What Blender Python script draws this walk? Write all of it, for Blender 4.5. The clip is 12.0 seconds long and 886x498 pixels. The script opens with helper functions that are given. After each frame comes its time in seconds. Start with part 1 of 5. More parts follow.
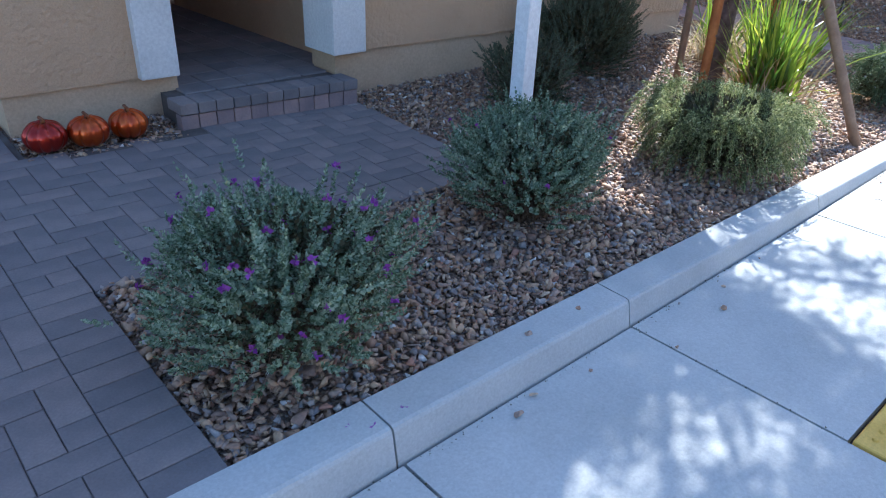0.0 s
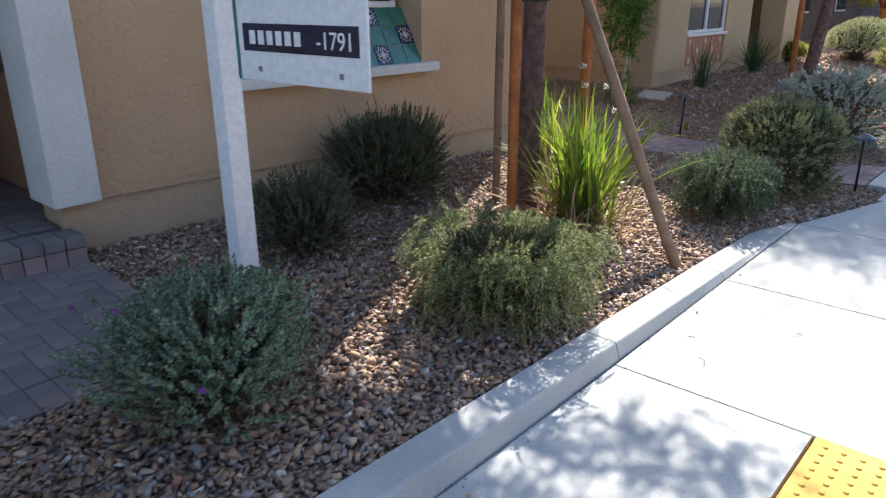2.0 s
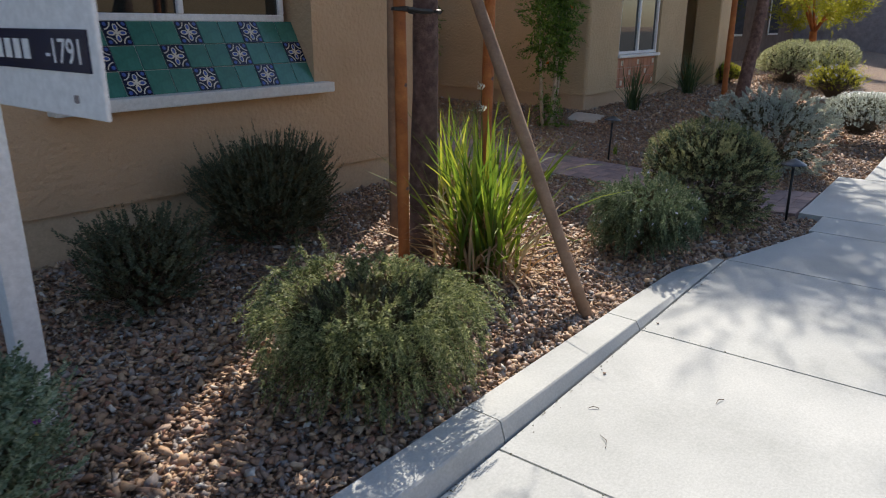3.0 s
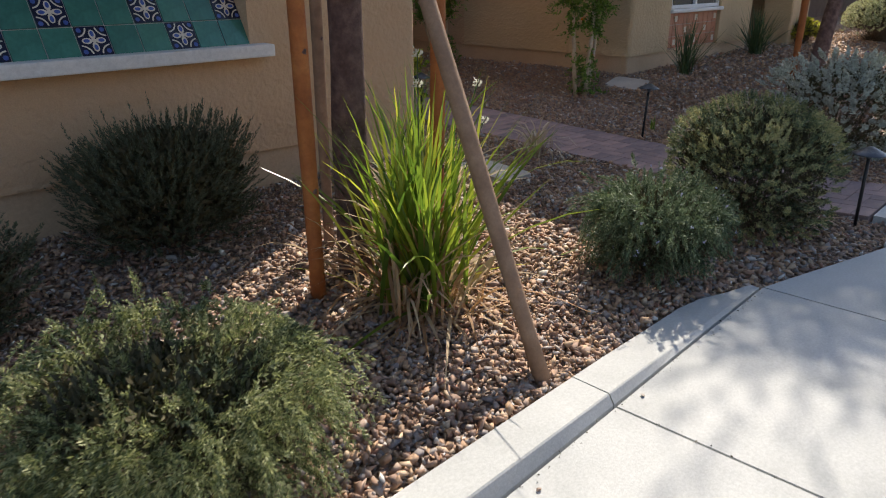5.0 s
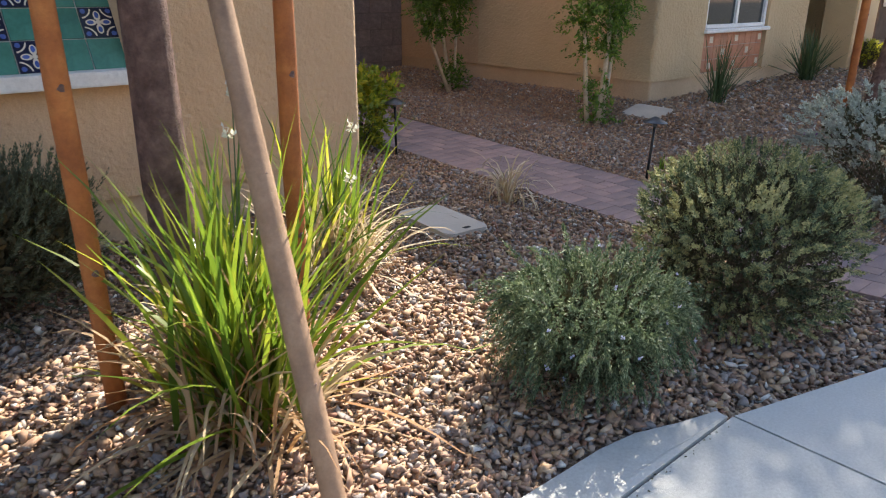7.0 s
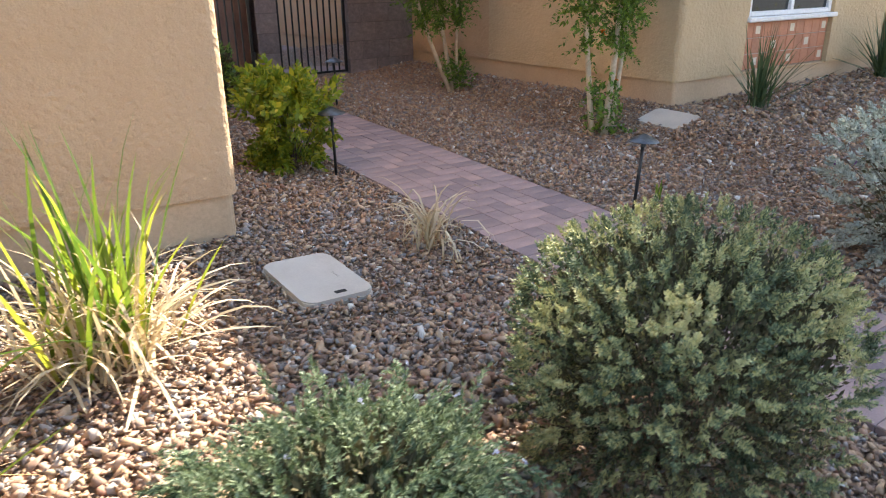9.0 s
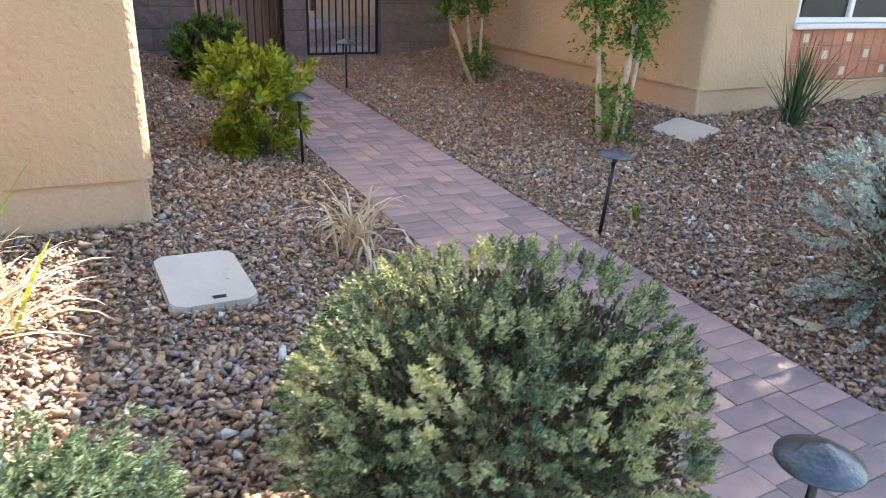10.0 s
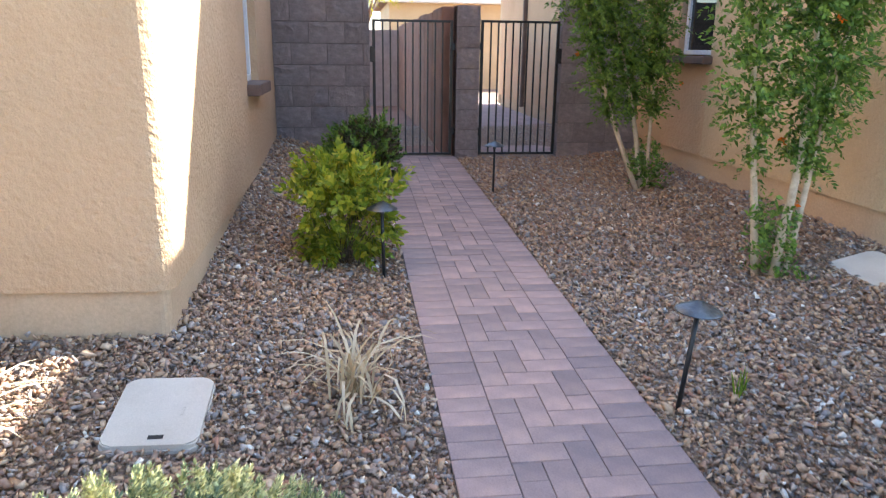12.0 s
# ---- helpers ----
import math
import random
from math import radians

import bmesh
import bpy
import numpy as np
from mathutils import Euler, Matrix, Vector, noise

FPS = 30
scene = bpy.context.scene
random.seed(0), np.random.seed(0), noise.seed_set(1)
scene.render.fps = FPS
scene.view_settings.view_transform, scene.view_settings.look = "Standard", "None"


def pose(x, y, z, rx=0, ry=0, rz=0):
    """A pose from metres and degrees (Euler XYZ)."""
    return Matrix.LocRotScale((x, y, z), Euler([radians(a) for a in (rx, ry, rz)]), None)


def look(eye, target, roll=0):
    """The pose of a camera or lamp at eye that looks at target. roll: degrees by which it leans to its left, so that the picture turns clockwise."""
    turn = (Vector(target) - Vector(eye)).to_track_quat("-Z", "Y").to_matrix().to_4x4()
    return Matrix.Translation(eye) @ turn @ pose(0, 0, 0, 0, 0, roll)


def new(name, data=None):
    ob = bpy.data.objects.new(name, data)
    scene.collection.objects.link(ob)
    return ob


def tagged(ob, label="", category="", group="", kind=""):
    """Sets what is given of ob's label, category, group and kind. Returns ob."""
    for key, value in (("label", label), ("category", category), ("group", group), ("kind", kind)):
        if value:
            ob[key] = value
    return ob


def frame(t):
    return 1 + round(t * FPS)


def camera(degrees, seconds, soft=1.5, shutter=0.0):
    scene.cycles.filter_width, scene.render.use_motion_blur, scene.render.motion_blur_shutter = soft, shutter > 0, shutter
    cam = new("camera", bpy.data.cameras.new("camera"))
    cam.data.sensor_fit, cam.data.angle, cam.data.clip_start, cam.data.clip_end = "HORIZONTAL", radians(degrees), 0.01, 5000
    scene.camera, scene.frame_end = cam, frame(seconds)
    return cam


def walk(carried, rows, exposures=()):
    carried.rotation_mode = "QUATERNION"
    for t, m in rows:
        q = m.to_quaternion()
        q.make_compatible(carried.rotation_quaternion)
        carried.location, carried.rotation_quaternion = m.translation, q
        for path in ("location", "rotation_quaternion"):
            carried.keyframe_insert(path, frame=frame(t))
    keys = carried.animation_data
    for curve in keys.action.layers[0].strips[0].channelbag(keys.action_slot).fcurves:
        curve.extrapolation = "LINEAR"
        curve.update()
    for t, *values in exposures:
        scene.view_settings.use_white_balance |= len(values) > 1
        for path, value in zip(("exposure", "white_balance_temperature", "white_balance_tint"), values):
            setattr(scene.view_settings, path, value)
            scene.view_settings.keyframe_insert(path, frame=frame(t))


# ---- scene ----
cam = camera(64.3, 12.0, soft=1.05, shutter=0.25)
METRES, EYE, TILT, LEAN, TURN = 8.4, 1.5, 0.0, 0.0, -42.7
ROWS = [
    (0.0, 0.0, 0.0, 0.0, 1.05, -28.08, -1.97),
    (0.5, 0.0239, 0.016, 0.0001, 2.62, -26.62, -1.24),
    (1.0, 0.0543, 0.0474, 0.0032, -1.33, -21.86, 0.31),
    (1.5, 0.092, 0.0705, -0.0007, -4.69, -20.55, 0.87),
    (2.0, 0.1232, 0.0966, -0.0011, -5.56, -19.48, 0.18),
    (2.5, 0.1513, 0.136, -0.0024, -7.26, -18.13, -0.14),
    (3.0, 0.1822, 0.1661, -0.0086, -9.34, -17.79, -0.22),
    (5.0, 0.2801, 0.2895, -0.0149, -3.87, -21.1, 0.18),
    (5.5, 0.3036, 0.3252, -0.015, -2.01, -20.32, 0.41),
    (6.0, 0.3288, 0.3535, -0.0163, -2.13, -20.04, 0.75),
    (6.5, 0.3603, 0.3735, -0.0148, 0.08, -20.14, 0.89),
    (7.0, 0.3783, 0.3975, -0.0158, 1.35, -20.06, -0.25),
    (9.0, 0.4909, 0.5462, -0.0184, 7.8, -20.94, 0.73),
    (9.5, 0.5395, 0.5721, -0.0164, 12.31, -21.99, -1.43),
    (10.0, 0.5721, 0.608, -0.0174, 15.15, -22.21, -2.08),
    (10.5, 0.598, 0.6434, -0.0171, 19.05, -22.83, -4.1),
    (11.0, 0.6276, 0.6711, -0.0122, 24.86, -21.42, -3.05),
    (11.5, 0.6443, 0.7013, -0.012, 30.32, -18.71, -1.63),
    (12.0, 0.655, 0.7314, -0.0068, 35.36, -15.81, -0.71),
]
EXPOSURES = [(0.0, 1.3, 5330, 8), (0.8, 1.35, 5520, 9), (1.5, 1.29, 6020, 10), (2.0, 0.97, 6150, 10), (2.5, 0.57, 6350, 10), (3.0, 0.34, 6450, 10), (5.0, 0.52, 6650, 11), (5.5, 0.65, 6750, 11), (6.5, 1.05, 6730, 11), (7.0, 1.35, 6730, 10), (9.0, 2.12, 6830, 9), (9.5, 2.25, 6630, 7), (10.5, 2.53, 6480, 7), (11.5, 2.65, 6280, 7), (12.0, 2.54, 6250, 7)]
walk(cam, [(t, pose(0, 0, EYE, TILT, LEAN, TURN) @ pose(METRES * x, METRES * y, METRES * z, 90 + pitch, roll, yaw)) for t, x, y, z, yaw, pitch, roll in ROWS], EXPOSURES)

# ---- world, sun ----
SUN_AZ, SUN_EL = 26.0, 42.0
world = bpy.data.worlds.new("sky")
scene.world = world
world.use_nodes = True
wn = world.node_tree
sky = wn.nodes.new("ShaderNodeTexSky")
sky.sky_type, sky.sun_disc = "NISHITA", False
sky.sun_elevation, sky.sun_rotation = radians(SUN_EL), radians(90 - SUN_AZ)
wn.nodes["Background"].inputs["Strength"].default_value = 0.135
wn.links.new(sky.outputs["Color"], wn.nodes["Background"].inputs["Color"])
sun_data = bpy.data.lights.new("sun", "SUN")
sun_data.energy, sun_data.angle, sun_data.color = 5.0, radians(0.53), (1.0, 0.92, 0.8)
sun = new("sun", sun_data)
to_sun = Vector((math.cos(radians(SUN_EL)) * math.cos(radians(SUN_AZ)), math.cos(radians(SUN_EL)) * math.sin(radians(SUN_AZ)), math.sin(radians(SUN_EL))))
sun.matrix_world = look(to_sun * 60, (0, 0, 0))


# ---- materials ----
def material(name, rough=0.8, metal=0.0):
    m = bpy.data.materials.new(name)
    m.use_nodes = True
    nt = m.node_tree
    b = nt.nodes["Principled BSDF"]
    b.inputs["Roughness"].default_value, b.inputs["Metallic"].default_value = rough, metal
    return m, nt, b


def noise_tex(nt, scale, detail=4.0, rough=0.6, coord="Object"):
    tc = nt.nodes.new("ShaderNodeTexCoord")
    n = nt.nodes.new("ShaderNodeTexNoise")
    n.inputs["Scale"].default_value, n.inputs["Detail"].default_value, n.inputs["Roughness"].default_value = scale, detail, rough
    nt.links.new(tc.outputs[coord], n.inputs["Vector"])
    return n


def ramp(nt, fac, stops, mode="LINEAR"):
    r = nt.nodes.new("ShaderNodeValToRGB")
    r.color_ramp.interpolation = mode
    els = r.color_ramp.elements
    while len(els) < len(stops):
        els.new(0.5)
    for e, (p, c) in zip(els, stops):
        e.position, e.color = p, (*c, 1)
    nt.links.new(fac, r.inputs["Fac"])
    return r.outputs["Color"]


def mix(nt, a, b, fac, blend="MIX"):
    n = nt.nodes.new("ShaderNodeMix")
    n.data_type, n.blend_type = "RGBA", blend
    for socket, value in ((n.inputs["Factor"], fac), (n.inputs["A"], a), (n.inputs["B"], b)):
        if isinstance(value, bpy.types.NodeSocket):
            nt.links.new(value, socket)
        elif isinstance(value, tuple):
            socket.default_value = (*value, 1)
        else:
            socket.default_value = value
    return n.outputs["Result"]


def bump(nt, b, height, strength, distance):
    n = nt.nodes.new("ShaderNodeBump")
    n.inputs["Strength"].default_value, n.inputs["Distance"].default_value = strength, distance
    nt.links.new(height, n.inputs["Height"])
    old = b.inputs["Normal"].links
    if old:
        nt.links.new(old[0].from_socket, n.inputs["Normal"])
    nt.links.new(n.outputs["Normal"], b.inputs["Normal"])


def surface(name, c1, c2, c3, scale=3.0, fine=40.0, rough=0.85, relief=0.3, depth=0.004, metal=0.0, coord="Object", island=False, tint=0.25):
    """Two-scale mottled surface: broad patches, fine grain, bump; optional variation from piece to piece."""
    m, nt, b = material(name, rough, metal)
    big, small = noise_tex(nt, scale, 4, 0.6, coord), noise_tex(nt, fine, 5, 0.7, coord)
    col = ramp(nt, big.outputs["Fac"], ((0.3, c1), (0.52, c2), (0.72, c3)))
    grain = ramp(nt, small.outputs["Fac"], ((0.25, (0.72, 0.72, 0.72)), (0.75, (1.15, 1.15, 1.15))))
    col = mix(nt, col, grain, 0.7, "MULTIPLY")
    if island:
        oi = nt.nodes.new("ShaderNodeObjectInfo")
        tone = ramp(nt, oi.outputs["Random"], ((0.0, (1 - tint, 1 - tint * 0.9, 1 - tint * 0.75)), (0.5, (1, 1, 1)), (1.0, (1 + tint, 1 + tint * 0.75, 1 + tint * 0.55))))
        col = mix(nt, col, tone, 1.0, "MULTIPLY")
    nt.links.new(col, b.inputs["Base Color"])
    bump(nt, b, small.outputs["Fac"], relief, depth)
    return m


def stucco(name, c, dark, light):
    m, nt, b = material(name, 0.92)
    big, mid, fine = noise_tex(nt, 1.1, 5, 0.65), noise_tex(nt, 26, 3, 0.55), noise_tex(nt, 120, 3, 0.7)
    v = nt.nodes.new("ShaderNodeTexVoronoi")
    v.inputs["Scale"].default_value = 34
    tc = nt.nodes.new("ShaderNodeTexCoord")
    nt.links.new(tc.outputs["Object"], v.inputs["Vector"])
    col = ramp(nt, big.outputs["Fac"], ((0.3, dark), (0.5, c), (0.72, light)))
    col = mix(nt, col, ramp(nt, fine.outputs["Fac"], ((0.3, (0.85, 0.85, 0.85)), (0.7, (1.08, 1.08, 1.08)))), 0.8, "MULTIPLY")
    nt.links.new(col, b.inputs["Base Color"])
    bump(nt, b, mid.outputs["Fac"], 0.7, 0.024)
    bump(nt, b, v.outputs["Distance"], 0.3, 0.008)
    bump(nt, b, fine.outputs["Fac"], 0.35, 0.003)
    return m


def leaf_material(name, stops, rough=0.6, glow=0.35, spec=0.3, clumps=9.0, share=0.45):
    """Leaves: tone varies leaf by leaf and in clumps; thin enough to let light through."""
    m, nt, b = material(name, rough)
    geo = nt.nodes.new("ShaderNodeNewGeometry")
    clump = noise_tex(nt, clumps, 3, 0.6)
    add = nt.nodes.new("ShaderNodeMath")
    add.operation = "MULTIPLY_ADD"
    add.inputs[1].default_value = 1 - share
    nt.links.new(geo.outputs["Random Per Island"], add.inputs[0])
    half = nt.nodes.new("ShaderNodeMath")
    half.operation = "MULTIPLY"
    half.inputs[1].default_value = share
    nt.links.new(clump.outputs["Fac"], half.inputs[0])
    nt.links.new(half.outputs[0], add.inputs[2])
    col = ramp(nt, add.outputs[0], stops)
    nt.links.new(col, b.inputs["Base Color"])
    b.inputs["Specular IOR Level"].default_value = spec
    tr = nt.nodes.new("ShaderNodeBsdfTranslucent")
    nt.links.new(mix(nt, col, (1.0, 1.0, 0.35), 0.25, "MULTIPLY"), tr.inputs["Color"])
    ms = nt.nodes.new("ShaderNodeMixShader")
    ms.inputs["Fac"].default_value = glow
    nt.links.new(b.outputs["BSDF"], ms.inputs[1])
    nt.links.new(tr.outputs["BSDF"], ms.inputs[2])
    nt.links.new(ms.outputs["Shader"], nt.nodes["Material Output"].inputs["Surface"])
    return m


def pebble_material():
    m, nt, b = material("gravel_stone", 0.75)
    geo = nt.nodes.new("ShaderNodeNewGeometry")
    col = ramp(nt, geo.outputs["Random Per Island"], (
        (0.0, (0.27, 0.175, 0.13)), (0.13, (0.34, 0.21, 0.14)), (0.29, (0.43, 0.275, 0.175)), (0.44, (0.37, 0.265, 0.205)),
        (0.57, (0.5, 0.335, 0.21)), (0.69, (0.26, 0.225, 0.215)), (0.77, (0.38, 0.33, 0.3)), (0.86, (0.57, 0.42, 0.29)),
        (0.94, (0.36, 0.185, 0.125)), (0.975, (0.66, 0.62, 0.57))), "CONSTANT")
    veins = noise_tex(nt, 70, 4, 0.65)
    col = mix(nt, col, ramp(nt, veins.outputs["Fac"], ((0.3, (0.78, 0.78, 0.79)), (0.7, (1.22, 1.2, 1.16)))), 0.85, "MULTIPLY")
    nt.links.new(col, b.inputs["Base Color"])
    bump(nt, b, noise_tex(nt, 220, 3, 0.6).outputs["Fac"], 0.4, 0.002)
    return m


STUCCO = stucco("tan_stucco", (0.56, 0.38, 0.23), (0.51, 0.345, 0.205), (0.61, 0.42, 0.26))
STUCCO_PALE = stucco("pale_tan_stucco", (0.58, 0.43, 0.26), (0.53, 0.39, 0.235), (0.63, 0.47, 0.29))
PLINTH = surface("plinth_render", (0.5, 0.36, 0.23), (0.55, 0.4, 0.26), (0.6, 0.44, 0.29), 1.5, 60, 0.9, 0.25)
WHITE = surface("white_trim", (0.66, 0.65, 0.62), (0.74, 0.73, 0.7), (0.78, 0.77, 0.74), 2, 50, 0.7, 0.2, 0.002)
VINYL = surface("white_vinyl", (0.78, 0.78, 0.79), (0.82, 0.82, 0.83), (0.84, 0.84, 0.84), 2, 40, 0.35, 0.05, 0.001)
CONCRETE = surface("concrete", (0.42, 0.425, 0.41), (0.5, 0.505, 0.49), (0.57, 0.57, 0.55), 1.6, 90, 0.88, 0.3, 0.003)
ASPHALT = surface("asphalt", (0.04, 0.04, 0.042), (0.055, 0.055, 0.056), (0.07, 0.07, 0.07), 2, 120, 0.9, 0.5, 0.005)
SOIL = surface("gravel_bed", (0.16, 0.11, 0.08), (0.24, 0.165, 0.12), (0.3, 0.21, 0.15), 9, 45, 0.95, 0.9, 0.02)


def grit(m):
    """Small stones and chips between the loose gravel: cells with a tone and a hump each."""
    nt = m.node_tree
    b = nt.nodes["Principled BSDF"]
    v = nt.nodes.new("ShaderNodeTexVoronoi")
    v.inputs["Scale"].default_value = 62
    nt.links.new(nt.nodes.new("ShaderNodeTexCoord").outputs["Object"], v.inputs["Vector"])
    tone = nt.nodes.new("ShaderNodeSeparateColor")
    nt.links.new(v.outputs["Color"], tone.inputs["Color"])
    stone = ramp(nt, tone.outputs["Red"], ((0.0, (0.2, 0.13, 0.1)), (0.25, (0.33, 0.21, 0.14)), (0.5, (0.27, 0.22, 0.2)), (0.7, (0.42, 0.29, 0.19)), (0.9, (0.5, 0.43, 0.37))), "CONSTANT")
    shape = ramp(nt, v.outputs["Distance"], ((0.0, (1, 1, 1)), (0.55, (0.75, 0.75, 0.75)), (0.8, (0.0, 0.0, 0.0))))
    nt.links.new(mix(nt, b.inputs["Base Color"].links[0].from_socket, stone, shape), b.inputs["Base Color"])
    bump(nt, b, shape, 1.0, 0.012)


grit(SOIL)
PEBBLE = pebble_material()
PAVER_PINK = surface("pink_paver", (0.25, 0.186, 0.184), (0.33, 0.237, 0.225), (0.44, 0.302, 0.255), 4, 110, 0.88, 0.45, 0.004, island=True, tint=0.24)
PAVER_GREY = surface("grey_paver", (0.165, 0.145, 0.145), (0.215, 0.185, 0.18), (0.26, 0.22, 0.21), 4, 110, 0.88, 0.35, 0.003, island=True, tint=0.16)
JOINT = surface("joint_sand", (0.08, 0.066, 0.06), (0.11, 0.09, 0.08), (0.15, 0.125, 0.11), 8, 90, 0.95, 0.5, 0.004)
BLOCK = surface("split_face_block", (0.26, 0.222, 0.225), (0.33, 0.28, 0.28), (0.4, 0.34, 0.335), 5, 30, 0.93, 1.0, 0.03, island=True, tint=0.12)
IRON = surface("black_iron", (0.008, 0.008, 0.009), (0.012, 0.012, 0.013), (0.02, 0.019, 0.018), 10, 90, 0.45, 0.15, 0.001)
LAMP_METAL = surface("dark_bronze", (0.06, 0.066, 0.075), (0.1, 0.108, 0.12), (0.15, 0.16, 0.175), 12, 100, 0.36, 0.2, 0.001, metal=0.7)
dimples = LAMP_METAL.node_tree.nodes.new("ShaderNodeTexVoronoi")
dimples.inputs["Scale"].default_value = 85
LAMP_METAL.node_tree.links.new(LAMP_METAL.node_tree.nodes.new("ShaderNodeTexCoord").outputs["Object"], dimples.inputs["Vector"])
bump(LAMP_METAL.node_tree, LAMP_METAL.node_tree.nodes["Principled BSDF"], dimples.outputs["Distance"], 0.35, 0.004)
BARK = surface("reddish_bark", (0.11, 0.062, 0.053), (0.2, 0.122, 0.104), (0.32, 0.205, 0.175), 16, 55, 0.9, 1.0, 0.03)
STAKE = surface("lodge_pole_wood", (0.26, 0.078, 0.02), (0.38, 0.122, 0.03), (0.48, 0.178, 0.046), 7, 70, 0.75, 0.7, 0.006)
STAKE_GREY = surface("weathered_pole_wood", (0.2, 0.12, 0.075), (0.3, 0.185, 0.115), (0.38, 0.25, 0.16), 6, 60, 0.8, 0.5, 0.004)
PALE_BARK = surface("pale_bark", (0.42, 0.33, 0.22), (0.56, 0.46, 0.33), (0.66, 0.56, 0.42), 10, 60, 0.85, 0.5, 0.004)
TWIG = surface("twig_bark", (0.08, 0.055, 0.035), (0.13, 0.09, 0.06), (0.2, 0.145, 0.1), 20, 90, 0.9, 0.3, 0.002)
LIDM = surface("tan_plastic_lid", (0.5, 0.44, 0.37), (0.56, 0.5, 0.43), (0.62, 0.56, 0.48), 3, 150, 0.65, 0.25, 0.002)
MORTAR = surface("grey_mortar", (0.2, 0.172, 0.172), (0.25, 0.215, 0.215), (0.3, 0.26, 0.26), 6, 60, 0.95, 0.4, 0.004)
# Near-black with the shade of porch and slot put into the colour.
SHADE_BLACK = surface("shade_black", (0.012, 0.011, 0.01), (0.016, 0.015, 0.014), (0.02, 0.019, 0.018), 5, 30, 0.8, 0.1)
YELLOW = surface("yellow_tactile", (0.6, 0.37, 0.06), (0.68, 0.43, 0.08), (0.72, 0.48, 0.12), 4, 80, 0.75, 0.25, 0.002)
TEAL = surface("teal_glazed_tile", (0.045, 0.16, 0.125), (0.055, 0.19, 0.15), (0.07, 0.225, 0.18), 6, 40, 0.22, 0.05, 0.001, island=True, tint=0.12)
TERRA = surface("terracotta_tile", (0.4, 0.16, 0.09), (0.47, 0.2, 0.115), (0.52, 0.24, 0.14), 6, 40, 0.5, 0.1, 0.001, island=True, tint=0.12)
CREAM = surface("cream_tile", (0.62, 0.55, 0.45), (0.68, 0.61, 0.5), (0.72, 0.66, 0.55), 6, 40, 0.35, 0.05, 0.001)
NAVY = surface("navy_glaze", (0.01, 0.012, 0.03), (0.014, 0.017, 0.045), (0.02, 0.024, 0.06), 20, 60, 0.22, 0.05, 0.001)
BLUEGLAZE = surface("blue_glaze", (0.05, 0.09, 0.3), (0.07, 0.12, 0.38), (0.1, 0.16, 0.44), 20, 60, 0.22, 0.05, 0.001)
GROUT = surface("pale_grout", (0.4, 0.38, 0.34), (0.46, 0.43, 0.39), (0.5, 0.48, 0.43), 8, 90, 0.9, 0.2, 0.001)
BROWN_TRIM = surface("brown_trim", (0.11, 0.07, 0.055), (0.15, 0.1, 0.08), (0.19, 0.13, 0.1), 4, 60, 0.8, 0.3, 0.002)
ROOFT = surface("clay_roof_tile", (0.2, 0.11, 0.08), (0.27, 0.16, 0.11), (0.34, 0.21, 0.15), 4, 40, 0.85, 0.4, 0.01)
# Room dimness put into the colour of the added walls behind the panes.
DIM_ROOM = surface("painted_dim_room", (0.03, 0.035, 0.035), (0.05, 0.055, 0.055), (0.09, 0.09, 0.085), 1.5, 20, 0.8, 0.1)


def glass_material():
    m, nt, b = material("window_glass", 0.03)
    b.inputs["Base Color"].default_value = (0.012, 0.016, 0.016, 1)
    b.inputs["Specular IOR Level"].default_value = 0.8
    b.inputs["IOR"].default_value = 1.5
    return m


GLASS = glass_material()

SAGE = leaf_material("sage_leaf", ((0.15, (0.06, 0.075, 0.03)), (0.28, (0.11, 0.16, 0.09)), (0.46, (0.2, 0.275, 0.18)), (0.63, (0.33, 0.4, 0.285)), (0.76, (0.44, 0.5, 0.37)), (0.85, (0.38, 0.33, 0.08))), 0.75, 0.25, 0.3, 14.0, 0.5)
# Two rosemary tones: shade painted into the cooler one, sunlight into the paler one.
ROSEMARY_SHADE = leaf_material("shaded_rosemary_leaf", ((0.1, (0.036, 0.055, 0.03)), (0.36, (0.085, 0.125, 0.07)), (0.64, (0.19, 0.25, 0.145)), (0.88, (0.43, 0.5, 0.33))), 0.55, 0.25)
ROSEMARY_SUN = leaf_material("sunlit_rosemary_leaf", ((0.1, (0.05, 0.066, 0.03)), (0.34, (0.13, 0.165, 0.078)), (0.6, (0.34, 0.37, 0.175)), (0.84, (0.66, 0.66, 0.4))), 0.6, 0.42)
# Dark leaf colour: painted shade inside shrubs, and the real crumbs along the kerb.
SHADE_AND_CRUMB_LEAF = leaf_material("shade_and_crumb_leaf", ((0.1, (0.05, 0.05, 0.028)), (0.5, (0.085, 0.08, 0.042)), (0.9, (0.14, 0.115, 0.06))), 0.8, 0.1)
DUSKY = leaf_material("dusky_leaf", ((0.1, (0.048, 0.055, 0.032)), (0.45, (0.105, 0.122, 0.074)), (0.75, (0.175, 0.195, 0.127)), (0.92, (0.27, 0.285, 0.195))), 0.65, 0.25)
BALL = leaf_material("clipped_leaf", ((0.25, (0.036, 0.05, 0.026)), (0.37, (0.088, 0.125, 0.072)), (0.47, (0.19, 0.235, 0.135)), (0.54, (0.42, 0.425, 0.2)), (0.66, (0.62, 0.57, 0.3))), 0.65, 0.17, 0.3, 5.5, 0.8)
# Hedge leaves coloured pale to carry the sunlight that falls on them.
SUN_HEDGE = leaf_material("sun_paled_hedge_leaf", ((0.1, (0.16, 0.18, 0.09)), (0.45, (0.38, 0.4, 0.22)), (0.8, (0.6, 0.6, 0.4))), 0.65, 0.3)
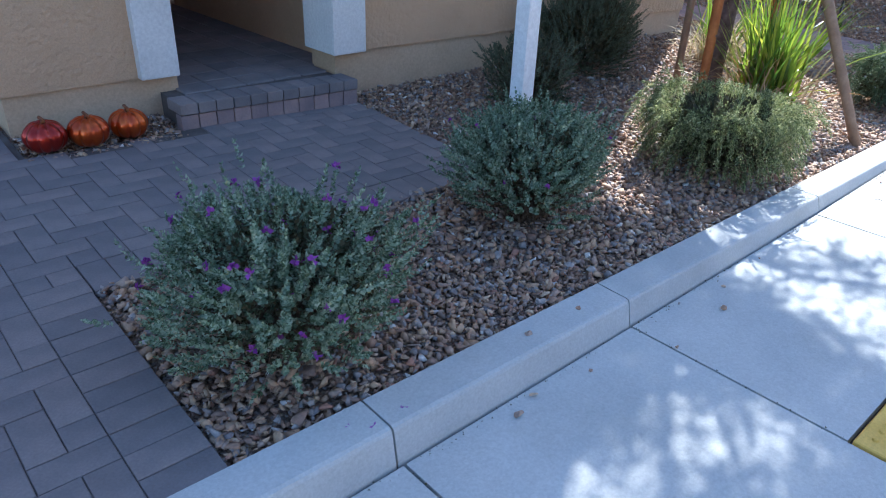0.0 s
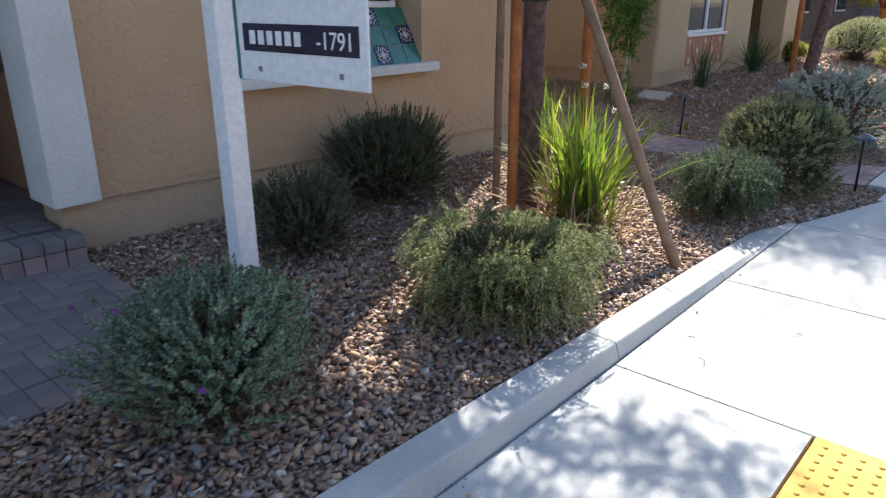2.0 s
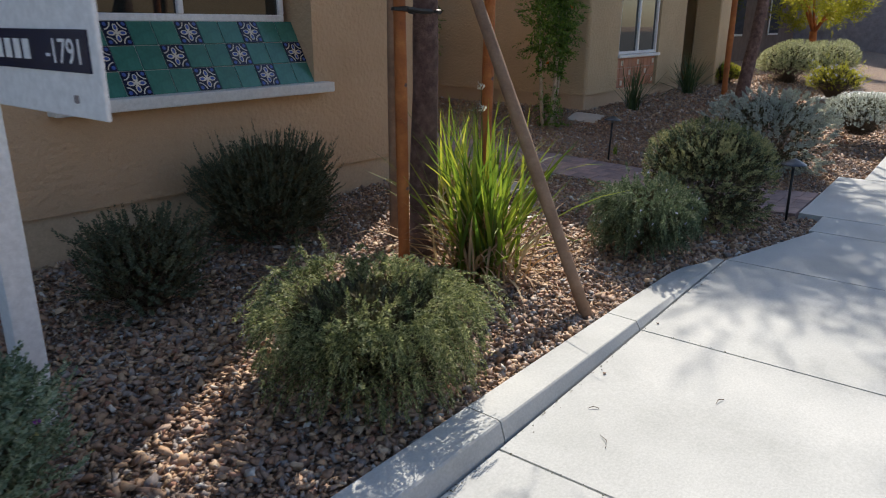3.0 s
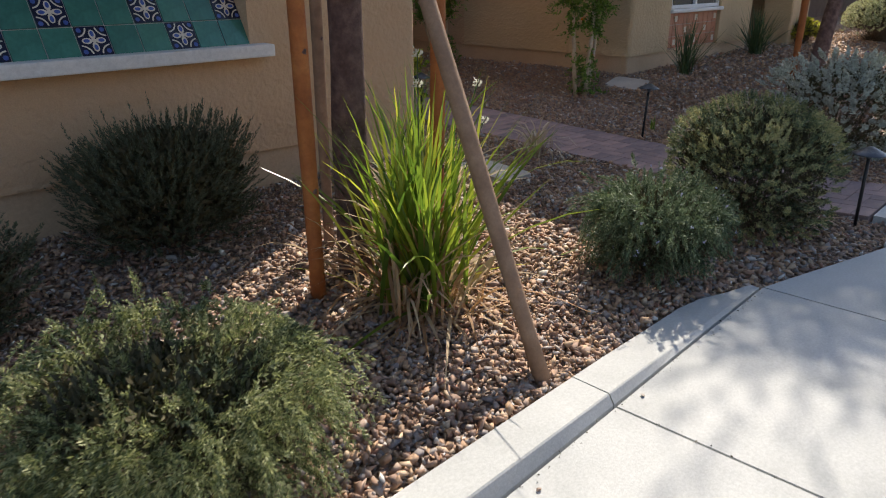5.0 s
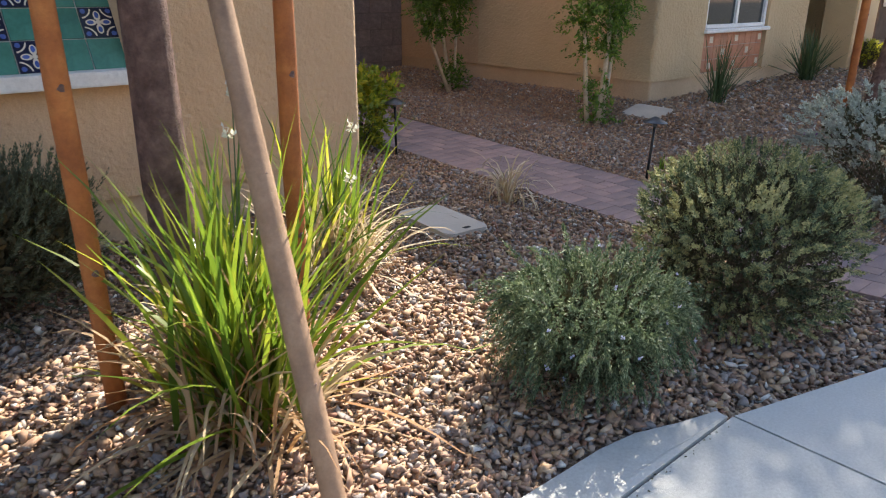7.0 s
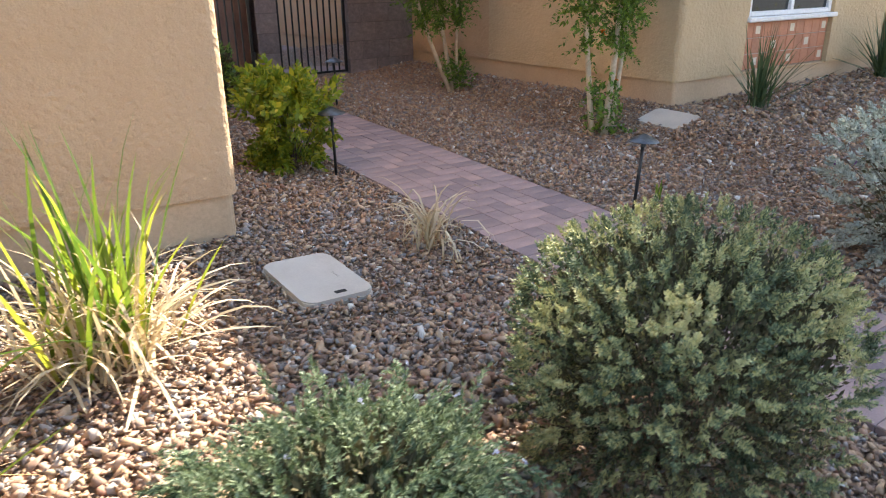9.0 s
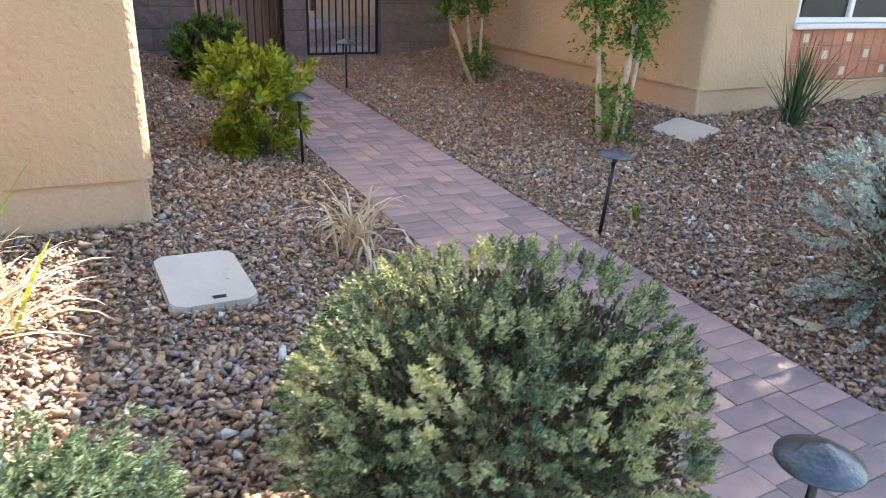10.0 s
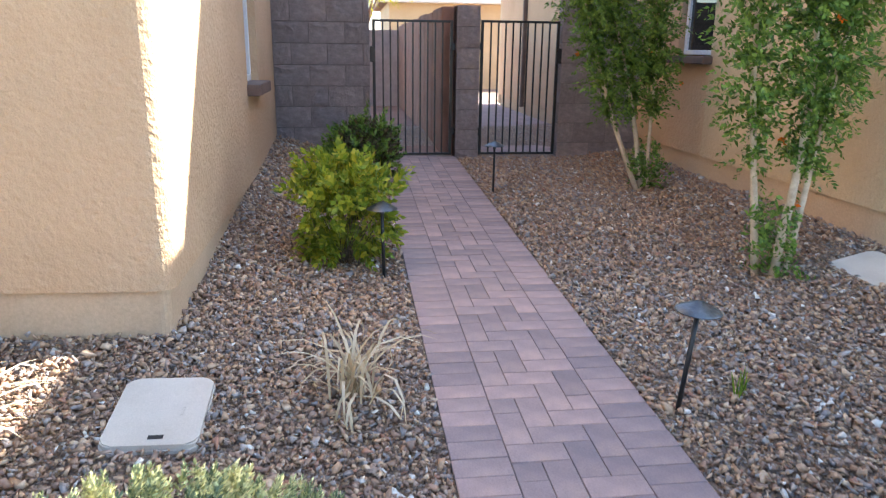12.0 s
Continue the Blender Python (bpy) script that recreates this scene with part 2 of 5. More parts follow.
SILVER = leaf_material("silver_leaf", ((0.0, (0.2, 0.18, 0.14)), (0.3, (0.4, 0.43, 0.375)), (0.65, (0.62, 0.66, 0.6)), (1.0, (0.78, 0.78, 0.7))), 0.8, 0.2)
BLADE = leaf_material("grass_blade", ((0.0, (0.035, 0.075, 0.014)), (0.25, (0.085, 0.16, 0.022)), (0.5, (0.22, 0.31, 0.036)), (0.77, (0.46, 0.47, 0.062)), (0.89, (0.56, 0.47, 0.2)), (0.97, (0.45, 0.18, 0.05))), 0.32, 0.55, 0.7)
STRAW = leaf_material("straw_blade", ((0.0, (0.3, 0.13, 0.06)), (0.35, (0.42, 0.24, 0.12)), (0.7, (0.55, 0.42, 0.27)), (1.0, (0.66, 0.56, 0.42))), 0.7, 0.3)
STRAW_PALE = leaf_material("pale_straw", ((0.0, (0.42, 0.3, 0.17)), (0.5, (0.62, 0.5, 0.34)), (1.0, (0.78, 0.7, 0.55))), 0.7, 0.3)
GREENLEAF = leaf_material("fresh_leaf", ((0.1, (0.09, 0.15, 0.018)), (0.38, (0.21, 0.29, 0.03)), (0.62, (0.37, 0.42, 0.042)), (0.85, (0.58, 0.5, 0.065)), (0.95, (0.5, 0.26, 0.05))), 0.45, 0.4, 0.45)
VINELEAF = leaf_material("vine_leaf", ((0.1, (0.045, 0.1, 0.018)), (0.45, (0.12, 0.22, 0.038)), (0.75, (0.23, 0.36, 0.06)), (0.92, (0.4, 0.5, 0.11))), 0.45, 0.35, 0.45)
YUCCA = leaf_material("sotol_blade", ((0.0, (0.03, 0.06, 0.025)), (0.5, (0.08, 0.125, 0.055)), (1.0, (0.17, 0.21, 0.09))), 0.55, 0.2)
YELLOWLEAF = leaf_material("yellow_leaf", ((0.0, (0.2, 0.22, 0.02)), (0.5, (0.4, 0.4, 0.035)), (1.0, (0.56, 0.48, 0.06))), 0.5, 0.5)
PETAL_PURPLE = leaf_material("purple_petal", ((0.0, (0.22, 0.04, 0.3)), (1.0, (0.42, 0.12, 0.5))), 0.6, 0.3)
PETAL_WHITE = leaf_material("white_petal", ((0.0, (0.6, 0.6, 0.55)), (1.0, (0.8, 0.8, 0.76))), 0.6, 0.3)
PETAL_ORANGE = leaf_material("orange_petal", ((0.0, (0.7, 0.13, 0.01)), (1.0, (0.85, 0.26, 0.02))), 0.6, 0.3)
PETAL_BLUE = leaf_material("pale_blue_petal", ((0.0, (0.35, 0.38, 0.6)), (1.0, (0.55, 0.56, 0.72))), 0.6, 0.3)


# ---- builders ----
rng = np.random.default_rng(7)


def thing(name, loc, label, category, group="", kind=""):
    ob = new(name)
    ob.empty_display_size = 0.1
    ob.location = loc
    bpy.context.view_layer.update()
    return tagged(ob, label, category, group, kind)


def world_of(ob):
    up = ob.matrix_basis.copy()
    while ob.parent is not None:
        up = ob.parent.matrix_basis @ ob.matrix_parent_inverse @ up if ob.parent.parent is None else world_of(ob.parent) @ ob.matrix_parent_inverse @ up
        if ob.parent.parent is not None:
            break
        ob = ob.parent
    return up


def attach(ob, parent, label=""):
    if parent is not None:
        ob.parent = parent
        ob.matrix_parent_inverse = world_of(parent).inverted()
    if label:
        ob["label"] = label
    return ob


def part(name, bm, mat, parent=None, label="", smooth=False):
    """Link a bmesh, in world coordinates, as one mesh object under a thing or a part."""
    me = bpy.data.meshes.new(name)
    bm.to_mesh(me)
    bm.free()
    me.materials.append(mat)
    if smooth:
        me.polygons.foreach_set("use_smooth", [True] * len(me.polygons))
    return attach(new(name, me), parent, label)


def part_np(name, verts, faces, mat, parent=None, label="", smooth=False):
    """The same from arrays; all faces have the same number of corners."""
    me = bpy.data.meshes.new(name)
    n, k = faces.shape
    me.vertices.add(len(verts))
    me.vertices.foreach_set("co", np.ascontiguousarray(verts, dtype=np.float32).ravel())
    me.loops.add(n * k)
    me.loops.foreach_set("vertex_index", np.ascontiguousarray(faces, dtype=np.int32).ravel())
    me.polygons.add(n)
    me.polygons.foreach_set("loop_start", np.arange(0, n * k, k, dtype=np.int32))
    if smooth:
        me.polygons.foreach_set("use_smooth", np.ones(n, dtype=bool))
    me.update(calc_edges=True)
    me.materials.append(mat)
    return attach(new(name, me), parent, label)


def box(x0, x1, y0, y1, z0, z1, bevel=0.0, bm=None, segs=1):
    bm = bm or bmesh.new()
    made = bmesh.ops.create_cube(bm, size=1.0, matrix=Matrix.Translation(((x0 + x1) / 2, (y0 + y1) / 2, (z0 + z1) / 2)) @ Matrix.Diagonal((x1 - x0, y1 - y0, z1 - z0, 1)))
    if bevel:
        edges = {e for v in made["verts"] for e in v.link_edges}
        bmesh.ops.bevel(bm, geom=list(edges), offset=bevel, segments=segs, profile=0.7, affect="EDGES")
    return bm


def prism(points, z0, z1, bevel=0.0):
    """Upright prism over a plan polygon (counter-clockwise)."""
    bm = bmesh.new()
    low = [bm.verts.new((x, y, z0)) for x, y in points]
    top = [bm.verts.new((x, y, z1)) for x, y in points]
    bm.faces.new(low[::-1])
    bm.faces.new(top)
    n = len(points)
    for i in range(n):
        bm.faces.new((low[i], low[(i + 1) % n], top[(i + 1) % n], top[i]))
    if bevel:
        bmesh.ops.bevel(bm, geom=bm.edges[:], offset=bevel, segments=2, profile=0.6, affect="EDGES")
    return bm


def tube(points, radii, sides=8, bm=None, wobble=0.0, cap=True):
    """A round, tapering limb along points."""
    bm = bm or bmesh.new()
    rings = []
    pts = [Vector(p) for p in points]
    for i, p in enumerate(pts):
        d = (pts[min(i + 1, len(pts) - 1)] - pts[max(i - 1, 0)]).normalized()
        u = d.orthogonal().normalized() if abs(d.z) < 0.99 else Vector((1, 0, 0))
        u = (Vector((1, 0, 0)) - d * d.x).normalized() if abs(d.x) < 0.9 else (Vector((0, 1, 0)) - d * d.y).normalized()
        w = d.cross(u)
        ring = []
        for k in range(sides):
            a = 2 * math.pi * k / sides
            r = radii[i] * (1 + wobble * noise.noise(Vector((math.cos(a) * 2, math.sin(a) * 2, i * 0.7)) + p))
            ring.append(bm.verts.new(p + u * math.cos(a) * r + w * math.sin(a) * r))
        rings.append(ring)
    for a, b in zip(rings, rings[1:]):
        for k in range(sides):
            bm.faces.new((a[k], a[(k + 1) % sides], b[(k + 1) % sides], b[k]))
    if cap:
        bm.faces.new(rings[0][::-1])
        bm.faces.new(rings[-1])
    return bm


def smooth(a, b, x):
    t = np.clip((np.asarray(x, dtype=float) - a) / (b - a), 0, 1)
    return t * t * (3 - 2 * t)


def walk_z(x):
    """Height of the pavement slabs along the street."""
    return -0.162 + 0.04 * smooth(3.5, 7.2, x) + 0.02 * np.clip(np.asarray(x, dtype=float) - 9, 0, 40)


def bed_z(x, y):
    """Height of the planting beds: falls towards the street, rises along it to the second house."""
    x, y = np.asarray(x, dtype=float), np.asarray(y, dtype=float)
    edge = -0.02 - 0.0163 * np.clip(x, 0, 8)
    k = 0.045 + 0.025 * smooth(2, 7, x) - 0.032 * smooth(7.3, 8.4, x)
    z = edge + (np.clip(y, 1.0, 12) - 1.5) * k
    z = z + 0.2 * smooth(10.8, 11.9, x) * smooth(2, 4.5, y) * (1 - 0.5 * smooth(5, 8.5, y))
    return z + 0.02 * np.clip(x - 12, 0, 40)


def walk_edge(x):
    """House side of the pavement slabs: straight, drawn in past the end of the garden kerb, then level with the path."""
    x = np.asarray(x, dtype=float)
    return np.where(x < 6.92, 1.285, np.where(x < 8.06, 1.285 - (x - 6.92) * 0.29, np.where(x < 8.6, 1.0, np.where(x < 10.38, 1.19, 0.955))))


# ---- foliage builders ----
def unit(v):
    return v / np.maximum(np.linalg.norm(v, axis=-1, keepdims=True), 1e-9)


def leaf_mesh(base, way, side, length, width, cup=0.25):
    """Pointed leaves, each four corners bent along its midrib: arrays of verts and quads."""
    nrm = unit(np.cross(way, side))
    side = np.cross(nrm, way)
    mid = base + way * (length * 0.45)[:, None]
    lift = nrm * (width * cup)[:, None]
    v = np.stack([base, mid + side * (width / 2)[:, None] + lift, base + way * length[:, None], mid - side * (width / 2)[:, None] + lift], 1)
    f = np.arange(len(base) * 4).reshape(-1, 4)
    return v.reshape(-1, 3), f


def sprigs(tips, ways, per, reach, leaf, wide, spread, seed, sag=0.0):
    """Leaves set all round the last stretch of each twig; sag bends the twig down."""
    r = np.random.default_rng(seed)
    n = len(tips)
    down = np.array([0.0, 0.0, -1.0])
    u = np.linspace(0, 1, per)[None, :] + r.normal(0, 0.04, (n, per))
    bend = (np.broadcast_to(np.asarray(sag, dtype=float), (n,)))[:, None]
    base = tips[:, None] - ways[:, None] * (reach[:, None] * (1 - u))[..., None] + down * (bend * u**2)[..., None]
    axis = unit(ways[:, None] * reach[:, None, None] + down * (2 * bend * u)[..., None])
    rand = unit(r.normal(size=(n, per, 3)))
    out = unit(np.cross(axis, rand))
    lean = spread * (1.15 - 0.75 * np.clip(u, 0, 1))[..., None]
    way = unit(axis * (1 - 0.45 * lean) + out * lean + r.normal(0, 0.12, (n, per, 3)))
    side = unit(np.cross(way, axis + 0.3 * rand))
    size = r.uniform(0.7, 1.25, (n, per)) * (1 - 0.35 * np.clip(u, 0, 1) ** 3)
    base[..., 2] = np.maximum(base[..., 2], tips[:, 2].min() - 0.01)
    return leaf_mesh(base.reshape(-1, 3), way.reshape(-1, 3), side.reshape(-1, 3), (leaf * size).ravel(), (wide * size).ravel())


def twigs(starts, ends, radius, bow=0.06, seed=0):
    """Thin three-sided twigs from starts to ends, bowed."""
    r = np.random.default_rng(seed)
    n, k = len(starts), 5
    t = np.linspace(0, 1, k)
    off = unit(r.normal(size=(n, 3))) * (np.linalg.norm(ends - starts, axis=1) * bow)[:, None]
    mid = starts[:, None] * (1 - t)[None, :, None] + ends[:, None] * t[None, :, None] + off[:, None] * (np.sin(np.pi * t))[None, :, None]
    d = unit(ends - starts)
    u = unit(np.cross(d, np.array([0.3, 0.5, 0.81])))
    w = np.cross(d, u)
    rad = radius * (1 - 0.7 * t)
    ring = [mid + (u[:, None] * math.cos(a) + w[:, None] * math.sin(a)) * rad[None, :, None] for a in (0, 2.1, 4.2)]
    v = np.stack(ring, 2).reshape(-1, 3)
    f = []
    for i in range(k - 1):
        for j in range(3):
            f.append((i * 3 + j, i * 3 + (j + 1) % 3, (i + 1) * 3 + (j + 1) % 3, (i + 1) * 3 + j))
    f = np.array(f)[None] + (np.arange(n) * k * 3)[:, None, None]
    return v, f.reshape(-1, 4)


def blob_points(n, rx, ry, h, seed, low=0.05, lumps=0.16, inner=0.35, fat=0.0):
    """Twig tips over a lumpy dome: places from its foot, and the outward way at each."""
    r = np.random.default_rng(seed)
    d = unit(r.normal(size=(n, 3)))
    high = np.abs(d[:, 2]) ** (1 / (1 + 1.6 * fat))
    d[:, :2] = unit(d[:, :2]) * np.sqrt(np.maximum(1 - high**2, 0))[:, None]
    sunk = r.random(n) < 0.5
    d[:, 2] = np.where(sunk, high * (1 - low * 2) + r.uniform(-low * 6, low, n), high + r.uniform(-0.06, 0.03, n))
    d = unit(d)
    bumps = np.zeros(n)
    for _ in range(14):
        c = unit(r.normal(size=3) + np.array([0, 0, 0.5]))
        bumps += r.uniform(-0.6, 1.0) * np.exp(-((1 - d @ c) / 0.07))
    depth = 1 - inner * r.power(2.2, n) * (r.random(n) < 0.55)
    rad = (1 + lumps * bumps) * depth
    e = d.copy()
    flat = np.hypot(d[:, 0], d[:, 1])
    e[:, :2] *= (np.maximum(1 - np.abs(d[:, 2]) ** (2 + 2.5 * fat), 0.0) ** 0.5 / np.maximum(flat, 0.05))[:, None]
    p = e * rad[:, None] * np.array([rx, ry, h * 0.58])
    p[:, 2] += h * 0.42
    p[:, 2] = np.maximum(p[:, 2], 0.02 + 0.03 * r.random(n))
    return p, d


def dome_shrub(name, x, y, rx, ry, h, label, mat, count, per, reach, leaf, wide, spread, seed, up=0.5, droop=0.0, lumps=0.16, low=0.05, long=0.0, flowers=None, category="shrub", tuft=1, gather=0.05, sag=0.0, fill=1.0, fat=0.3, stems=420, shell=0.8, z=None, core=1.25):
    """A bushy plant: woody stems from the foot, branch ends over a lumpy dome, tufts of leafy twigs on each; flowers where it has them."""
    r = np.random.default_rng(seed)
    foot = np.array([x, y, float(bed_z(x, y)) if z is None else z])
    ob = thing(name, foot, label, category)
    ends = max(count // tuft, 1)
    p, d = blob_points(ends, rx, ry, h, seed, low, lumps, fat=fat)
    main = unit(d + np.array([0, 0, up]) + r.normal(0, 0.22, d.shape))
    if long:
        pick = (r.random(ends) < 0.12) & (d[:, 2] > 0.0)
        p[pick] += main[pick] * (long * r.uniform(0.3, 1.0, pick.sum()))[:, None]
    back = r.uniform(0, 1, (ends, tuft, 1)) ** 1.3 * (0 if tuft == 1 else 1)
    ways = unit(main[:, None] + r.normal(0, 0.42 if tuft > 1 else 0.3, (ends, tuft, 3)) * (0.25 + back))
    tips = p[:, None] - main[:, None] * back * gather * 2.2 + ways * gather * back
    ways, tips = ways.reshape(-1, 3), tips.reshape(-1, 3)
    dd = np.repeat(d, tuft, 0)
    n = len(tips)
    if droop:
        edge = np.clip(np.hypot(tips[:, 0] / rx, tips[:, 1] / ry), 0, 1)
        ways = unit(ways + np.array([0, 0, -1]) * (droop * edge**2.5 * np.clip(1.5 - 1.3 * tips[:, 2] / h, 0.1, 1))[:, None])
    lens = reach * r.uniform(0.6, 1.3, n)
    tips[:, 2] = np.maximum(tips[:, 2], 0.015)
    tips = tips + foot
    v, f = sprigs(tips, ways, per, lens, leaf, wide, spread, seed + 1, sag * r.uniform(0.3, 1.3, n))
    v[:, 2] = np.maximum(v[:, 2], foot[2] - 0.02)
    # Dark filler leaves put the shrub's inner shade into their colour.
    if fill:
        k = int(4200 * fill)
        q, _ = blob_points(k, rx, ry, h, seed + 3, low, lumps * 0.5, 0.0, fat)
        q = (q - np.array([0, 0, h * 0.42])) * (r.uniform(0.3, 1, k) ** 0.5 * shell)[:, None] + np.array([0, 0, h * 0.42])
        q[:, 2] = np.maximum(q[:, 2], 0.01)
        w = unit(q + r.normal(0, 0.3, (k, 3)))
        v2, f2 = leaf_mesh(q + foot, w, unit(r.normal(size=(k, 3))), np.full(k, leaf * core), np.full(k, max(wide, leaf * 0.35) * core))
        part_np("inner_foliage", v2, f2, SHADE_AND_CRUMB_LEAF, ob, "inner leaves coloured dark to stand for interior shade")["kind"] = "stuff"
    part_np("foliage", v, f, mat, ob)["kind"] = "stuff"
    some = r.choice(n, min(n, stems), replace=False)
    start = foot + np.column_stack([r.normal(0, rx * 0.1, len(some)), r.normal(0, ry * 0.1, len(some)), np.full(len(some), 0.0)])
    v, f = twigs(start, tips[some] - ways[some] * lens[some][:, None] * 0.6, 0.0035, 0.1, seed + 2)
    part_np("stem", v, f, TWIG, ob)
    if flowers:
        fm, fc, fs = flowers
        top = np.where(dd[:, 2] > -0.1)[0]
        sel = r.choice(top, fc, replace=False)
        at = np.repeat(tips[sel] + ways[sel] * 0.006, 6, 0)
        wv = unit(np.repeat(ways[sel], 6, 0) * 0.5 + r.normal(0, 0.7, (fc * 6, 3)))
        v, f = leaf_mesh(at, wv, unit(r.normal(size=(fc * 6, 3))), np.full(fc * 6, fs), np.full(fc * 6, fs * 0.8))
        part_np("flower", v, f, fm, ob)["kind"] = "stuff"
    return ob


def blades(root, n, length, width, lean, curl, seed, spread=0.1, sections=7, mode="arch"):
    """Strap leaves from one crown, each a folded ribbon that bends over under its weight."""
    r = np.random.default_rng(seed)
    a = r.uniform(0, 2 * math.pi, n)
    lenr = length * r.uniform(0.55, 1.1, n)
    tilt0 = np.abs(r.normal(0, lean, n))
    bend = curl * r.uniform(0.3, 1.6, n)
    foot = np.array(root) + np.column_stack([r.normal(0, spread, n), r.normal(0, spread, n), np.zeros(n)])
    t = np.linspace(0, 1, sections)
    pos, cur = [], foot.copy()
    side_dir = np.column_stack([-np.sin(a), np.cos(a), np.zeros(n)])
    twist = r.normal(0, 0.5, n)
    V = np.zeros((n, sections, 2, 3))
    for i in range(sections):
        th = tilt0 + bend * t[i] ** 1.7
        d = np.column_stack([np.cos(a) * np.sin(th), np.sin(a) * np.sin(th), np.cos(th)])
        nn = np.cross(d, side_dir)
        s = side_dir * np.cos(twist * t[i])[:, None] + nn * np.sin(twist * t[i])[:, None]
        w = width * (1 - t[i] ** 2.5) * (0.75 + 0.5 * min(t[i] * 4, 1)) / 2
        V[:, i, 0], V[:, i, 1] = cur - s * w, cur + s * w
        cur = cur + d * (lenr / (sections - 1))[:, None]
    V[..., 2] = np.maximum(V[..., 2], root[2] + 0.006)
    f = np.array([(2 * i, 2 * i + 1, 2 * i + 3, 2 * i + 2) for i in range(sections - 1)])
    F = f[None] + (np.arange(n) * sections * 2)[:, None, None]
    return V.reshape(-1, 3), F.reshape(-1, 4)


def crown_tree(name, x, y, z0, lean, trunk_r, fork, centre, rx, ry, rz, label, leaf_mat, bark, count, seed, leaf=0.045, wide=0.016, per=12, reach=0.22, limbs=9, sprays=()):
    """A tapered trunk, forking limbs and a crown of many small leaves with gaps."""
    r = np.random.default_rng(seed)
    ob = thing(name, (x, y, z0), label, "tree")
    c = np.array(centre)
    top = Vector((x + lean[0], y + lean[1], fork))
    pts = [Vector((x, y, z0 - 0.1)).lerp(top, t) + Vector((0.02 * math.sin(4 * t + seed), 0.02 * math.cos(5 * t), 0)) * (1 if 0 < t < 1 else 0) for t in np.linspace(0, 1, 9)]
    part("trunk", tube(pts, [trunk_r * (1.12 - 0.3 * t) for t in np.linspace(0, 1, 9)], 14, wobble=0.12), bark, ob, smooth=True)
    k = max(14, limbs * 3)
    d = unit(r.normal(size=(k, 3)))
    clumps = c + d * (r.uniform(0.35, 0.95, k) ** 0.6)[:, None] * np.array([rx, ry, rz])
    for i in range(limbs):
        e = Vector(clumps[i])
        mid = top.lerp(e, 0.5) + Vector((0, 0, 0.12))
        part("limb", tube([top - Vector((0, 0, 0.05)), mid, e], [trunk_r * 0.45, trunk_r * 0.25, trunk_r * 0.08], 6), bark, ob, smooth=True)
    which = r.integers(0, k, count)
    p = clumps[which] + r.normal(0, 1, (count, 3)) * np.array([rx, ry, rz]) * 0.2
    ways = unit(p - clumps[which] + r.normal(0, 0.12, (count, 3)) + np.array([0, 0, 0.1]))
    for cx, cy, cz, wide_by, n in sprays:
        part("limb", tube([top - Vector((0, 0, 0.05)), top.lerp(Vector((cx, cy, cz)), 0.55) + Vector((0, 0, 0.1)), (cx, cy, cz)], [trunk_r * 0.35, trunk_r * 0.2, trunk_r * 0.06], 6), bark, ob, smooth=True)
        q = np.array((cx, cy, cz)) + r.normal(0, wide_by, (n, 3))
        p, ways = np.concatenate([p, q]), np.concatenate([ways, unit(q - np.array((cx, cy, cz)) + r.normal(0, 0.1, (n, 3)))])
    v, f = sprigs(p, ways, per, np.full(len(p), reach), leaf, wide, 0.9, seed + 1)
    part_np("crown", v, f, leaf_mat, ob)["kind"] = "stuff"
    return ob


# ---- ground, pavement, kerb ----
def ground():
    xs = np.concatenate([[-400, -150, -60, -25, -10], np.arange(-5, 20.01, 0.2), [24, 30, 45, 80, 160, 400]])
    ys = np.concatenate([[-400, -150, -60, -25, -12, -6, -3], np.arange(-1, 0.79, 0.2), np.arange(0.8, 1.79, 0.03), np.arange(1.8, 12.01, 0.2), [14, 18, 25, 45, 80, 160, 400]])
    X, Y = np.meshgrid(xs, ys, indexing="ij")
    edge = walk_edge(X) + np.where(X < 6.8, 0.07, 0.0)
    near = np.clip((Y - edge) / 0.05, 0, 1)
    Z = (bed_z(X, Y) - 0.018) * near + (1 - near) * (-0.42)
    Z = np.where((X < -2) | (Y > 12.2), np.minimum(Z, 0.1), Z)
    v = np.stack([X, Y, Z], -1).reshape(-1, 3)
    nx, ny = X.shape
    i = np.arange(nx * ny).reshape(nx, ny)
    f = np.stack([i[:-1, :-1], i[1:, :-1], i[1:, 1:], i[:-1, 1:]], -1).reshape(-1, 4)
    ob = part_np("ground", v, f, SOIL, None, smooth=True)
    tagged(ob, "dark brown earth under the gravel of the planting beds", "ground", kind="structure")


